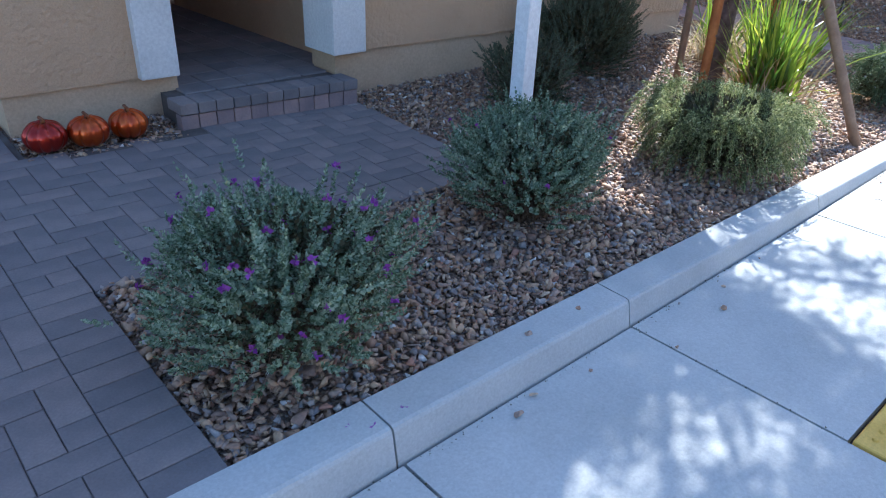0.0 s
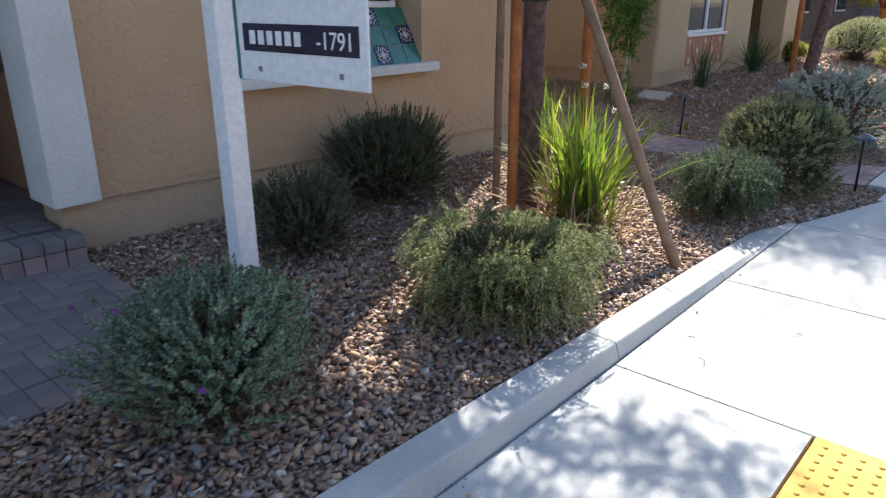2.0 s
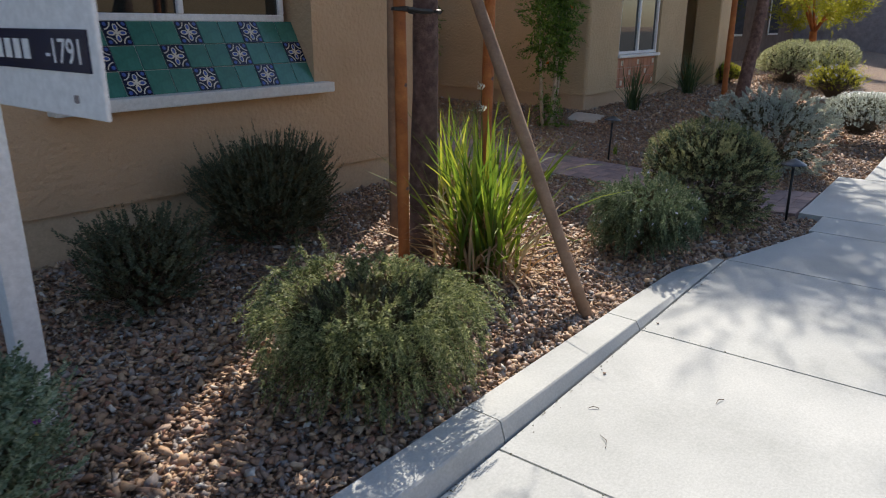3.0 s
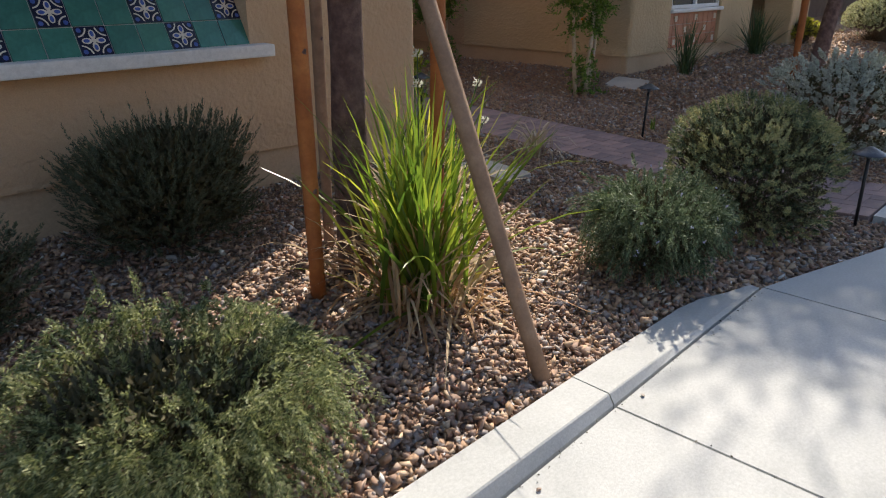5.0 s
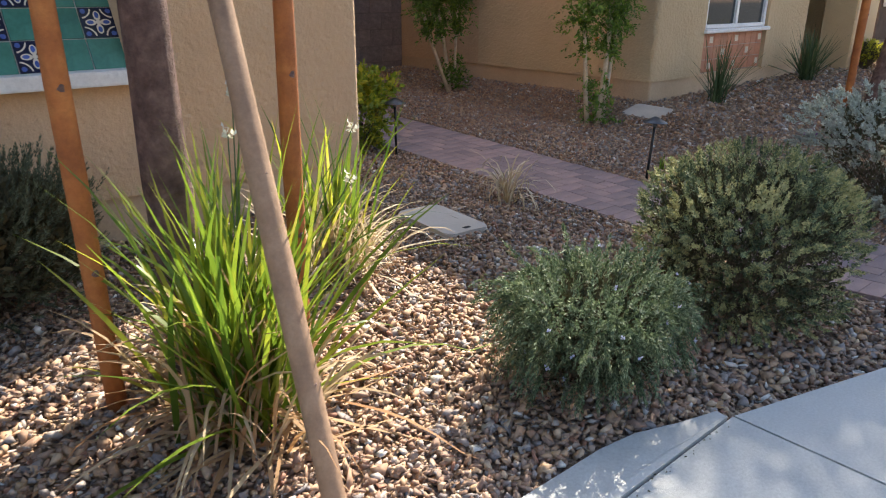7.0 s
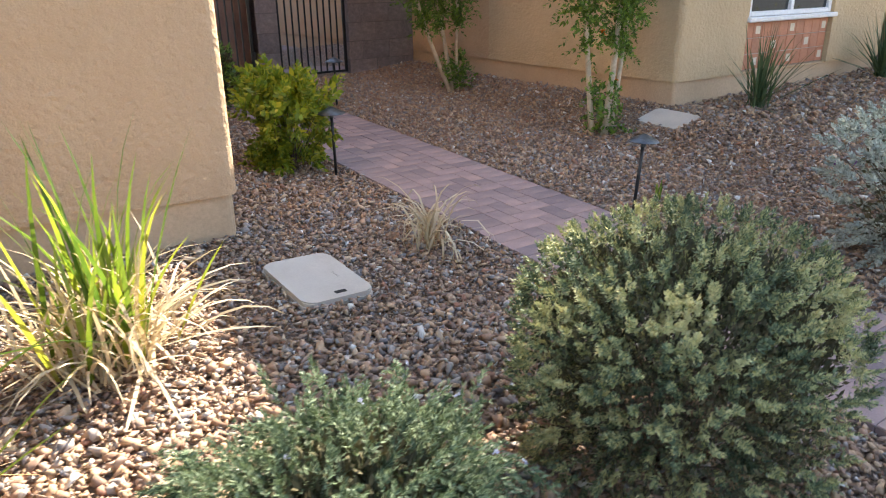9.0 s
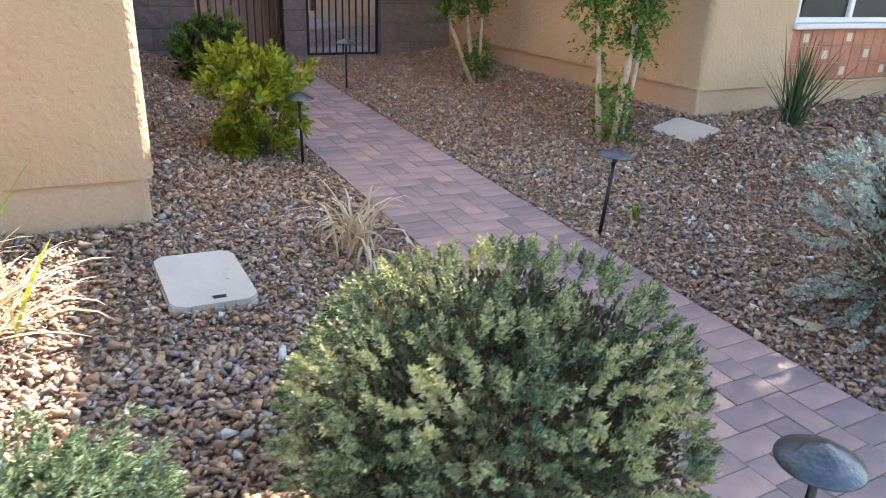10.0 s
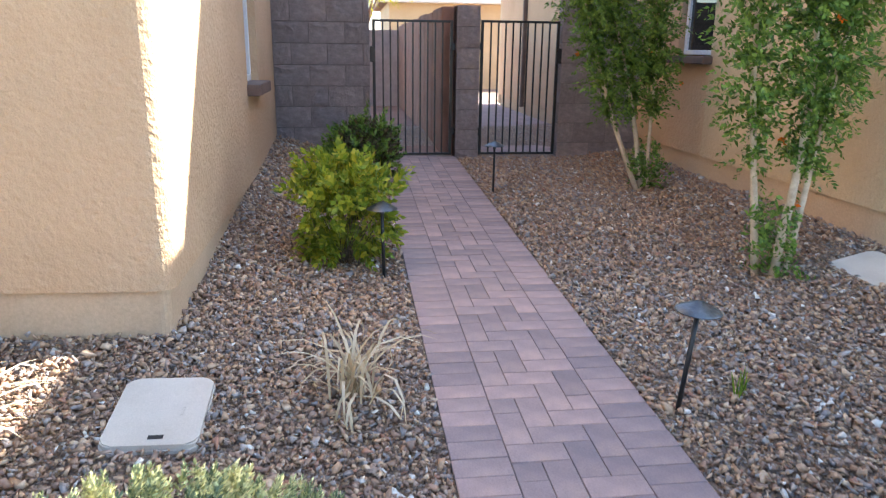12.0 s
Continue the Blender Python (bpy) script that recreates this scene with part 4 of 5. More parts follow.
# ---- block wall, gates, back yard ----
def block_wall():
    ob = thing("block_wall", (9, 9.6, 0), "brown-grey split-face concrete block garden wall with pier", "wall", kind="structure")
    meshes = []
    for k in range(5):
        bm = box(-0.5, 0.5, -0.5, 0.5, -0.5, 0.5)
        bmesh.ops.subdivide_edges(bm, edges=bm.edges[:], cuts=4, use_grid_fill=True)
        for v in bm.verts:
            rough = noise.noise(v.co * 3.1 + Vector((k * 7.3, 0, 0)))
            edge = max(abs(v.co.x), abs(v.co.z)) > 0.49
            if v.co.y < -0.49 and not edge:
                v.co.y -= 0.05 + 0.09 * rough
        me = bpy.data.meshes.new("block")
        bm.to_mesh(me)
        bm.free()
        me.materials.append(BLOCK)
        meshes.append(me)
    r = random.Random(3)

    def course(x0, x1, y0, y1, z0, rows, w, shift=True, h=0.244):
        for i in range(rows):
            x = x0 - (w / 2 if shift and i % 2 else 0)
            while x < x1 - 0.01:
                a, b = max(x, x0), min(x + w, x1)
                if b - a > 0.03:
                    o = new("block", r.choice(meshes))
                    o.matrix_world = Matrix.Translation(((a + b) / 2, (y0 + y1) / 2, z0 + h * (i + 0.5))) @ Matrix.Diagonal((b - a - 0.01, y1 - y0, h - 0.01, 1))
                    attach(o, ob)
                x += w
    course(7.33, 8.46, 9.5, 9.7, 0.03, 8, 0.42)
    course(9.49, 9.78, 9.46, 9.75, 0.0, 8, 0.29, False)
    course(10.8, 11.83, 9.5, 9.7, 0.08, 8, 0.42)
    part("mortar_core", box(7.33, 8.455, 9.515, 9.685, -0.2, 1.99), MORTAR, ob)
    part("mortar_core", box(9.495, 9.775, 9.475, 9.735, -0.2, 1.94), MORTAR, ob)
    part("mortar_core", box(10.805, 11.83, 9.515, 9.685, -0.2, 2.04), MORTAR, ob)


block_wall()


def iron_gate(x0, x1, y, z0, z1, bars, hinge_right, screen):
    ob = thing("iron_gate", ((x0 + x1) / 2, y, z0), "black tubular iron gate, closed, between block piers" if not screen else "black iron gate backed by dark perforated sheet", "gate", "garden gates")
    w = 0.035
    part("stile", box(x0, x0 + w, y - w / 2, y + w / 2, z0, z1, 0.004), IRON, ob)
    part("stile", box(x1 - w, x1, y - w / 2, y + w / 2, z0, z1, 0.004), IRON, ob)
    for z in (z0, z1 - 0.03):
        part("rail", box(x0 + w, x1 - w, y - 0.014, y + 0.014, z + 0.001, z + 0.029, 0.003), IRON, ob)
    for i in range(bars):
        x = x0 + w + (x1 - x0 - 2 * w) * (i + 1) / (bars + 1)
        part("bar", box(x - 0.009, x + 0.009, y - 0.009, y + 0.009, z0 + 0.03, z1 - 0.03), IRON, ob)
    xl = x0 if hinge_right else x1
    part("latch_box", box(xl - 0.03, xl + 0.03, y - 0.05, y - 0.018, z0 + 1.12, z0 + 1.3, 0.006), IRON, ob, "black latch box")
    for z in (z0 + 0.25, z1 - 0.35):
        xh = x1 if hinge_right else x0
        part("hinge", box(xh - 0.025, xh + 0.025, y - 0.03, y + 0.02, z, z + 0.09, 0.006), IRON, ob)
    return ob


iron_gate(8.49, 9.46, 9.56, 0.17, 1.78, 9, True, False)
iron_gate(9.8, 10.78, 9.56, 0.17, 1.79, 9, False, False)


def back_yard():
    fence = thing("yard_fence", (9.6, 13, 0.2), "reddish brown boundary wall dividing the two side yards", "wall", kind="structure")
    for i in range(8):
        part("panel", box(9.35, 9.55, 9.8 + i * 1.0, 10.78 + i * 1.0, 0, 1.95 - 0.02 * (i % 2), 0.01), REDWALL, fence)
    # Floor borrows the brown wall colour so that the yard's shade is painted in.
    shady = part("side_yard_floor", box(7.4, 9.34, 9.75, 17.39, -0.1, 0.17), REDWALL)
    tagged(shady, "side yard floor, coloured dark reddish brown to stand for shade", "paving", kind="structure")
    yard = part("yard_paving", box(9.56, 11.8, 9.75, 24, -0.1, 0.17), PAVER_PINK)
    tagged(yard, "pinkish paved side yards behind the gates", "paving", kind="structure")
    cross = thing("yard_wall", (8.4, 17.5, 0), "dark block wall at the far end of the side yard", "wall", kind="structure")
    part("wall_panel", box(7.0, 9.3, 17.4, 17.6, 0, 1.85), BLOCK, cross)
    part("wall_panel", box(9.4, 12.0, 24.0, 24.2, 0, 1.85), BLOCK, cross)
    rear = thing("rear_house", (9.4, 28, 0), "pale house behind the yards with white fascia", "house", kind="structure")
    part("wall", box(9.6, 16, 26, 33, 0, 3.0), STUCCO_PALE, rear)
    part("fascia", box(9.3, 16.3, 25.6, 26.0, 2.95, 3.2, 0.02), WHITE, rear)
    part("roof", box(9.3, 16.3, 26.0, 33.3, 3.0, 3.3, 0.02), ROOFT, rear)


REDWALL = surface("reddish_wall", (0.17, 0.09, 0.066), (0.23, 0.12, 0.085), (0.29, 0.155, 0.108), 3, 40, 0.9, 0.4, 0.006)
back_yard()


# ---- porch step and the loose things by it ----
def step():
    ob = thing("porch_step", (2.2, 4.3, 0.05), "low porch step faced with dark red-grey pavers", "step", kind="structure")
    part("step_core", prism([(1.62, 4.14), (2.77, 4.04), (2.77, 4.7), (1.62, 4.7)], -0.1, 0.215), JOINT, ob)
    part("porch_bed", prism([(1.7, 4.53), (2.97, 4.53), (2.97, 7.4), (1.7, 7.4)], -0.1, 0.216), JOINT, ob)
    n = 11
    for i in range(n):
        a, b = Vector((1.58, 4.06, 0)), Vector((2.8, 3.96, 0))
        p, q = a.lerp(b, i / n), a.lerp(b, (i + 1) / n)
        d = (q - p).normalized() * 0.003
        p, q = p + d, q - d
        back = Vector((0, 0.2, 0))
        part("paver", prism([(p.x, p.y), (q.x, q.y), (q.x, q.y + 0.2), (p.x, p.y + 0.2)], 0.165, 0.232, 0.006), PAVER_GREY, ob)
        part("paver", prism([(p.x, p.y + 0.012), (q.x, q.y + 0.012), (q.x, q.y + 0.09), (p.x, p.y + 0.09)], 0.0, 0.16, 0.005), PAVER_PINK, ob)
    for i in range(6):
        for j in range(15):
            x, y = 1.72 + i * 0.21, 4.29 + j * 0.105 * 2
            if x + 0.2 < (2.78 if y < 4.5 else 2.99):
                part("paver", box(x, x + 0.204, y, y + 0.204, 0.17, 0.228, 0.005), PAVER_GREY, ob)


step()


def pumpkin(x, y, r, body, name_col, tilt):
    z = float(bed_z(x, y)) + 0.02
    ob = thing("pumpkin", (x, y, z), "shiny metallic %s decorative pumpkin on gravel" % name_col, "pumpkin", "pumpkins by the porch")
    bm = bmesh.new()
    bmesh.ops.create_uvsphere(bm, u_segments=80, v_segments=28, radius=1.0)
    for v in bm.verts:
        a = math.atan2(v.co.y, v.co.x)
        rib = abs(math.sin(a * 4.5 + tilt)) ** 0.55
        flat = math.hypot(v.co.x, v.co.y)
        k = 0.86 + 0.14 * rib * min(1, flat * 1.5)
        dip = 0.16 * math.exp(-(flat / 0.3) ** 2)
        v.co = Vector((v.co.x * k * r, v.co.y * k * r, (v.co.z * (0.82 * (0.9 + 0.1 * rib)) - (dip if v.co.z > 0 else -dip)) * r))
    bmesh.ops.translate(bm, verts=bm.verts[:], vec=(x, y, z + r * 0.68))
    part("shell", bm, body, ob, smooth=True)
    t = z + r * 0.68 + r * 0.62
    part("stem", tube([(x, y, t - 0.01), (x + 0.006, y, t + 0.02), (x - 0.012, y - 0.008, t + 0.042)], [0.016, 0.011, 0.009], 7), STEMM, ob, "short twisted stem", smooth=True)


def lacquer(name, c, c2):
    m, nt, b = material(name, 0.28, 0.75)
    n = noise_tex(nt, 14, 3)
    nt.links.new(ramp(nt, n.outputs["Fac"], ((0.35, c), (0.7, c2))), b.inputs["Base Color"])
    b.inputs["Coat Weight"].default_value = 0.4
    return m


STEMM = surface("pumpkin_stem", (0.12, 0.03, 0.015), (0.2, 0.06, 0.02), (0.28, 0.1, 0.03), 30, 90, 0.5, 0.3)
RED = lacquer("red_lacquer", (0.3, 0.014, 0.008), (0.4, 0.028, 0.012))
ORANGE = lacquer("orange_lacquer", (0.42, 0.05, 0.008), (0.58, 0.11, 0.012))
pumpkin(0.845, 4.1, 0.112, RED, "red", 0.4)
pumpkin(1.06, 4.08, 0.11, ORANGE, "orange", 1.3)
pumpkin(1.285, 4.1, 0.108, ORANGE, "orange-red", 2.2)


def yard_sign():
    """Real-estate style post whose arm reaches towards the street; the board hangs in the plane across the walk."""
    px, py = 2.985, 2.63
    z = float(bed_z(px, py))
    ob = thing("yard_sign", (px, py, z), "white post with hanging white sign board, dark lettered band", "sign")
    part("post", box(px - 0.048, px + 0.048, py - 0.048, py + 0.048, z - 0.1, 2.05, 0.008, segs=2), VINYL, ob)
    part("finial", box(px - 0.06, px + 0.06, py - 0.06, py + 0.06, 2.05, 2.09, 0.012), VINYL, ob)
    bx = 2.915
    part("arm", box(bx - 0.03, bx + 0.04, 1.5, py + 0.02, 1.86, 1.94, 0.006), VINYL, ob)
    board = part("board", box(bx - 0.006, bx + 0.006, 1.645, 2.385, 1.2, 1.8, 0.003), VINYL, ob)
    part("band", box(bx - 0.0105, bx - 0.0065, 1.685, 2.345, 1.31, 1.41), NAVY, board, "dark blue lettered band")
    part("edge_strip", box(bx - 0.008, bx + 0.008, 2.387, 2.402, 1.2, 1.8), TEAL, board, "green edge strip")
    for y in (1.78, 2.25):
        part("grommet", box(bx - 0.011, bx - 0.006, y - 0.01, y + 0.01, 1.235, 1.255, 0.002), MORTAR, board)
        part("hanger", tube([(bx, y, 1.79), (bx, y, 1.87)], [0.004, 0.004], 6), IRON, ob)
    text = bpy.data.curves.new("number", "FONT")
    text.body, text.size, text.align_x, text.extrude = "-1791", 0.085, "RIGHT", 0.0008
    text.materials.append(VINYL)
    o = new("number", text)
    o.matrix_world = pose(bx - 0.0117, 1.705, 1.33, 90, 0, -90)
    attach(o, board)
    for i in range(6):
        y = 2.3 - 0.055 * i
        part("letter_bar", box(bx - 0.0122, bx - 0.0108, y - 0.036, y, 1.335, 1.385), VINYL, board)
    part("text_bar", box(bx - 0.0105, bx - 0.0065, 2.2, 2.32, 1.56, 1.6), STEMM, board)


yard_sign()


# ---- path lights, lids ----
def path_light(x, y, lean, height, label="dark bronze mushroom path light on a thin stem"):
    z = float(bed_z(x, y))
    ob = thing("path_light", (x, y, z), label, "path light", "path lights")
    top = Vector((x + lean[0], y + lean[1], z + height))
    foot = Vector((x, y, z - 0.08))
    part("stem", tube([foot, foot.lerp(top, 0.5), top], [0.011, 0.011, 0.011], 10), IRON, ob, smooth=True)
    prof = [(0.0, 0.034), (0.012, 0.033), (0.03, 0.0245), (0.07, 0.004), (0.098, -0.012), (0.1, -0.016), (0.095, -0.0145), (0.05, 0.006), (0.014, 0.018), (0.012, -0.03), (0.0, -0.03)]
    bm = bmesh.new()
    rings = []
    tilt = pose(0, 0, 0, -lean[1] * 60, lean[0] * 60, 0)
    for r, h in prof:
        rings.append([bm.verts.new(top + tilt @ Vector((max(r, 0.0004) * math.cos(a), max(r, 0.0004) * math.sin(a), h))) for a in np.linspace(0, 2 * math.pi, 29)[:-1]])
    for a, b in zip(rings, rings[1:]):
        for k in range(28):
            bm.faces.new((a[k], b[k], b[(k + 1) % 28], a[(k + 1) % 28]))
    part("shade", bm, LAMP_METAL, ob, smooth=True)
    part("lamp_socket", tube([top + Vector((0, 0, -0.045)), top + Vector((0, 0, 0.008))], [0.016, 0.016], 10), LAMP_METAL, ob)
    return ob


path_light(9.62, 3.45, (0.05, 0.0), 0.47, "dark bronze mushroom path light, leaning, in gravel")
path_light(8.41, 5.25, (-0.01, 0.0), 0.47)
path_light(9.61, 7.6, (0.0, 0.0), 0.47)
path_light(8.42, 1.24, (-0.02, 0.0), 0.5)


def valve_lid(x, y, w, d, turn, hole, label, sink):
    """Irrigation valve box: rim in the ground, bevelled lid with its pull slot, lying along the slope."""
    z = float(bed_z(x, y)) - sink
    ob = thing("valve_box", (x, y, z), label, "valve box")
    fall_x = float(bed_z(x + 0.15, y) - bed_z(x - 0.15, y)) / 0.3
    fall_y = float(bed_z(x, y + 0.2) - bed_z(x, y - 0.2)) / 0.4
    m = pose(x, y, z, math.degrees(math.atan(fall_y)), -math.degrees(math.atan(fall_x)), turn)
    r = 0.05
    ring = []
    for cx, cy, a0 in ((w / 2 - r, d / 2 - r, 0), (-w / 2 + r, d / 2 - r, 90), (-w / 2 + r, -d / 2 + r, 180), (w / 2 - r, -d / 2 + r, 270)):
        for a in np.linspace(a0, a0 + 90, 7):
            ring.append((cx + r * math.cos(radians(a)), cy + r * math.sin(radians(a))))

    def lay_in(bm):
        bmesh.ops.transform(bm, matrix=m, verts=bm.verts[:])
        return bm

    part("box_rim", lay_in(prism([(px * 1.03, py * 1.02) for px, py in ring], -0.12, 0.012)), LIDM, ob)
    bm = prism(ring, 0.012, 0.036)
    edges = [e for e in bm.edges if min(v.co.z for v in e.verts) > 0.034]
    bmesh.ops.bevel(bm, geom=edges, offset=0.006, segments=2, affect="EDGES")
    lid = part("lid", lay_in(bm), LIDM, ob)
    if hole:
        # No hollow is cut: a thin dark strip stands for its shade.
        part("pull_slot", lay_in(box(-0.008, 0.048, -d / 2 + 0.038, -d / 2 + 0.062, 0.0365, 0.0385)), SHADE_BLACK, lid, "pull slot as a dark strip that stands for its shade")
    for i in range(4):
        part("letter_bar", lay_in(box(0.084, 0.096, -0.05 + i * 0.018, -0.04 + i * 0.018, 0.0365, 0.0377)), LIDM, lid)


valve_lid(7.415, 3.5, 0.36, 0.5, 2, True, "tan plastic valve box lid flush in gravel", 0.016)
valve_lid(11.57, 4.74, 0.36, 0.48, 3, False, "tan plastic valve box lid near the wall corner", 0.044)


# ---- staked tree and poles ----
def pole(points, r, mat, label, name="tree_stake"):
    ob = thing(name, points[0], label, "stake", "tree stakes")
    p = [Vector(points[0]).lerp(Vector(points[-1]), t) for t in np.linspace(0, 1, 9)]
    bm = tube(p, [r * (1 + 0.05 * math.sin(5 * t)) for t in range(9)], 12, wobble=0.1)
    part("pole", bm, mat, ob, smooth=True)
    for k in range(3):
        q = p[2 + 2 * k]
        part("knot", tube([q + Vector((0, -r * 0.8, -0.012)), q + Vector((0.004, -r * 1.08, 0.0))], [r * 0.4, r * 0.15], 7), BARK, ob)
    return ob


crown_tree("staked_tree", 5.495, 2.81, 0.0, (-0.01, -0.03), 0.083, 2.15, (5.72, 2.87, 3.6), 0.88, 1.02, 0.8, "young shade tree with reddish brown trunk, tied to stakes", GREENLEAF, BARK, 5200, 21, 0.055, 0.022, 9, 0.2, sprays=((6.75, 2.45, 3.05, 0.17, 90), (6.95, 2.2, 3.2, 0.16, 80), (6.6, 2.75, 3.1, 0.14, 50)))
pole([(5.17, 2.7, -0.1), (5.15, 2.7, 2.3)], 0.036, STAKE, "orange-brown round lodge pole stake, upright")
pole([(5.6, 3.17, -0.1), (5.62, 3.17, 2.3)], 0.03, STAKE_GREY, "brown round lodge pole stake, upright, behind trunk")
pole([(5.87, 2.6, -0.1), (5.9, 2.6, 2.3)], 0.036, STAKE, "orange-brown round lodge pole stake, upright, in grass")
pole([(5.395, 1.54, -0.17), (5.61, 2.69, 1.95)], 0.036, STAKE_GREY, "weathered round brace pole leaning towards the tree")
tie = thing("tree_tie", (5.4, 2.85, 1.5), "black rubber tree tie between stake and trunk", "tree tie")
part("strap", tube([(5.16, 2.655, 1.5), (5.33, 2.69, 1.49), (5.48, 2.715, 1.49)], [0.016] * 3, 6), IRON, tie)
part("strap", tube([(5.17 + 0.045 * math.cos(a), 2.7 + 0.045 * math.sin(a), 1.5) for a in np.linspace(0, 2 * math.pi, 13)], [0.014] * 13, 5), IRON, tie)
part("strap", tube([(5.49 + 0.09 * math.cos(a), 2.79 + 0.09 * math.sin(a), 1.49) for a in np.linspace(0, 2 * math.pi, 17)], [0.014] * 17, 5), IRON, tie)


# ---- shrubs of the first bed ----
dome_shrub("sage_shrub", 1.0, 1.86, 0.43, 0.4, 0.61, "grey-green sage shrub with small purple flowers", SAGE, 1250, 34, 0.11, 0.0175, 0.0115, 1.05, 31, up=0.8, lumps=0.36, long=0.17, low=0.13, fat=0.7, flowers=(PETAL_PURPLE, 60, 0.022), stems=260, core=1.5, shell=0.72, fill=0.8)
dome_shrub("sage_shrub", 2.5, 2.1, 0.36, 0.36, 0.6, "grey-green sage shrub, dense, nearly without flowers", SAGE, 1150, 34, 0.11, 0.0175, 0.0115, 1.05, 32, up=0.8, lumps=0.3, long=0.12, low=0.12, fat=0.5, flowers=(PETAL_PURPLE, 10, 0.016), stems=220, core=1.5, shell=0.72, fill=0.8)
dome_shrub("trailing_rosemary", 4.08, 1.94, 0.55, 0.52, 0.5, "trailing rosemary, pale upright tips, twigs drooping at the kerb", ROSEMARY_SUN, 2300, 40, 0.14, 0.019, 0.0056, 0.85, 33, up=0.75, droop=2.0, low=0.17, lumps=0.26, long=0.12, sag=0.02, fill=1.6, shell=0.64, fat=0.7, core=2.0, stems=160, tuft=3, gather=0.06)
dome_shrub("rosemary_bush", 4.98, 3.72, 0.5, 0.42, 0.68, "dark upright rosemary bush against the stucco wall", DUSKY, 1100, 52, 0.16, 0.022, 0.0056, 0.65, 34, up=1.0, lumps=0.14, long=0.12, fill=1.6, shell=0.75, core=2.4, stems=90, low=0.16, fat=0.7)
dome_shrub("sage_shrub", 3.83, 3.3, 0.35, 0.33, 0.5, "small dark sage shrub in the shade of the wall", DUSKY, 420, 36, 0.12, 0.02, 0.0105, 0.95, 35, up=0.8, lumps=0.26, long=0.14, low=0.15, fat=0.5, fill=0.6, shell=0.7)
dome_shrub("trailing_rosemary", 6.71, 1.8, 0.44, 0.41, 0.5, "low trailing rosemary with a few pale blue flowers", ROSEMARY_SHADE, 2100, 38, 0.12, 0.019, 0.0056, 0.85, 36, up=0.65, droop=1.8, low=0.16, lumps=0.2, long=0.16, fat=0.7, shell=0.64, flowers=(PETAL_BLUE, 30, 0.012), sag=0.012, fill=1.4, core=2.0, stems=160, tuft=3, gather=0.06)
dome_shrub("clipped_shrub", 7.84, 1.75, 0.555, 0.525, 0.825, "clipped round shrub with dense yellow-green tips", BALL, 7800, 15, 0.05, 0.016, 0.0066, 0.95, 37, up=0.45, lumps=0.07, low=0.2, fill=4.0, fat=0.42, shell=0.84, stems=90, core=1.6, tuft=5, gather=0.03)
dome_shrub("silver_shrub", 10.45, 1.93, 0.75, 0.66, 0.9, "silver-grey leafed shrub, loose outline, beside the path", SILVER, 3200, 13, 0.07, 0.026, 0.015, 0.9, 38, up=0.3, lumps=0.18, long=0.1, flowers=(PETAL_PURPLE, 8, 0.014), tuft=6, gather=0.05, fat=0.7, stems=160, core=1.4, shell=0.75, fill=0.7, low=0.28)
dome_shrub("leafy_bush", 8.15, 5.5, 0.42, 0.37, 0.8, "bright yellow-green leafy bush by the house side", GREENLEAF, 560, 9, 0.15, 0.066, 0.036, 1.0, 39, up=0.2, lumps=0.36, long=0.12, tuft=4, gather=0.1, fill=0.0, fat=0.8, low=0.24, stems=60, droop=0.5, shell=0.6)
dome_shrub("leafy_bush", 8.36, 8.1, 0.42, 0.4, 0.68, "dull green leafy bush beside the block wall", VINELEAF, 520, 11, 0.15, 0.05, 0.026, 0.9, 40, up=0.5, lumps=0.26, long=0.14, tuft=4, gather=0.08, fill=0.3, fat=0.6, stems=50, low=0.16)


def strap_grass(name, x, y, n, length, width, lean, curl, seed, label, mat, spread, dry, stalks, dry_mat=None):
    z = float(bed_z(x, y))
    ob = thing(name, (x, y, z), label, "ornamental grass")
    v, f = blades((x, y, z), n, length, width, lean, curl, seed, spread)
    part_np("blade_clump", v, f, mat, ob, "backlit green strap leaves" if mat is BLADE else "")["kind"] = "stuff"
    if dry:
        v, f = blades((x, y, z), dry, length * 0.62, width * 0.7, 0.95, 1.5, seed + 1, spread * 1.25)
        part_np("dry_blade", v, f, dry_mat or STRAW, ob, "dry straw-coloured fallen blades")["kind"] = "stuff"
    r = random.Random(seed)
    for dx, dy, h in stalks:
        top = Vector((x + dx, y + dy, z + h))
        part("flower_stalk", tube([(x + dx * 0.2, y + dy * 0.2, z + 0.1), (x + dx * 0.55, y + dy * 0.55, z + h * 0.6), top], [0.004, 0.003, 0.002], 5), YUCCA, ob)
        c = np.repeat(np.array([top]), 16, 0) + np.random.default_rng(seed).normal(0, 0.009, (16, 3))
        w = unit(np.random.default_rng(seed + 5).normal(size=(16, 3)))
        v, f = leaf_mesh(c, w, unit(np.cross(w, np.array([0.2, 0.4, 0.9]))), np.full(16, 0.024), np.full(16, 0.014))
        part_np("flower", v, f, PETAL_WHITE, ob, "small white flower head")
    return ob


strap_grass("strap_grass", 5.5, 2.35, 185, 1.03, 0.02, 0.41, 0.5, 51, "clump of bright green strap grass, straw at its foot", BLADE, 0.085, 260, [(0.1, 0.1, 1.12), (0.05, 0.05, 1.0), (0.62, 0.2, 0.93), (0.5, 0.05, 0.78)])
long_v, long_f = blades((5.5, 2.35, float(bed_z(5.5, 2.35))), 16, 1.15, 0.016, 0.55, 1.5, 52, 0.07, 9)
long_blades = part_np("long_blade", long_v, long_f, BLADE, bpy.data.objects["strap_grass"], "long arching blades")
long_blades["kind"] = "stuff"
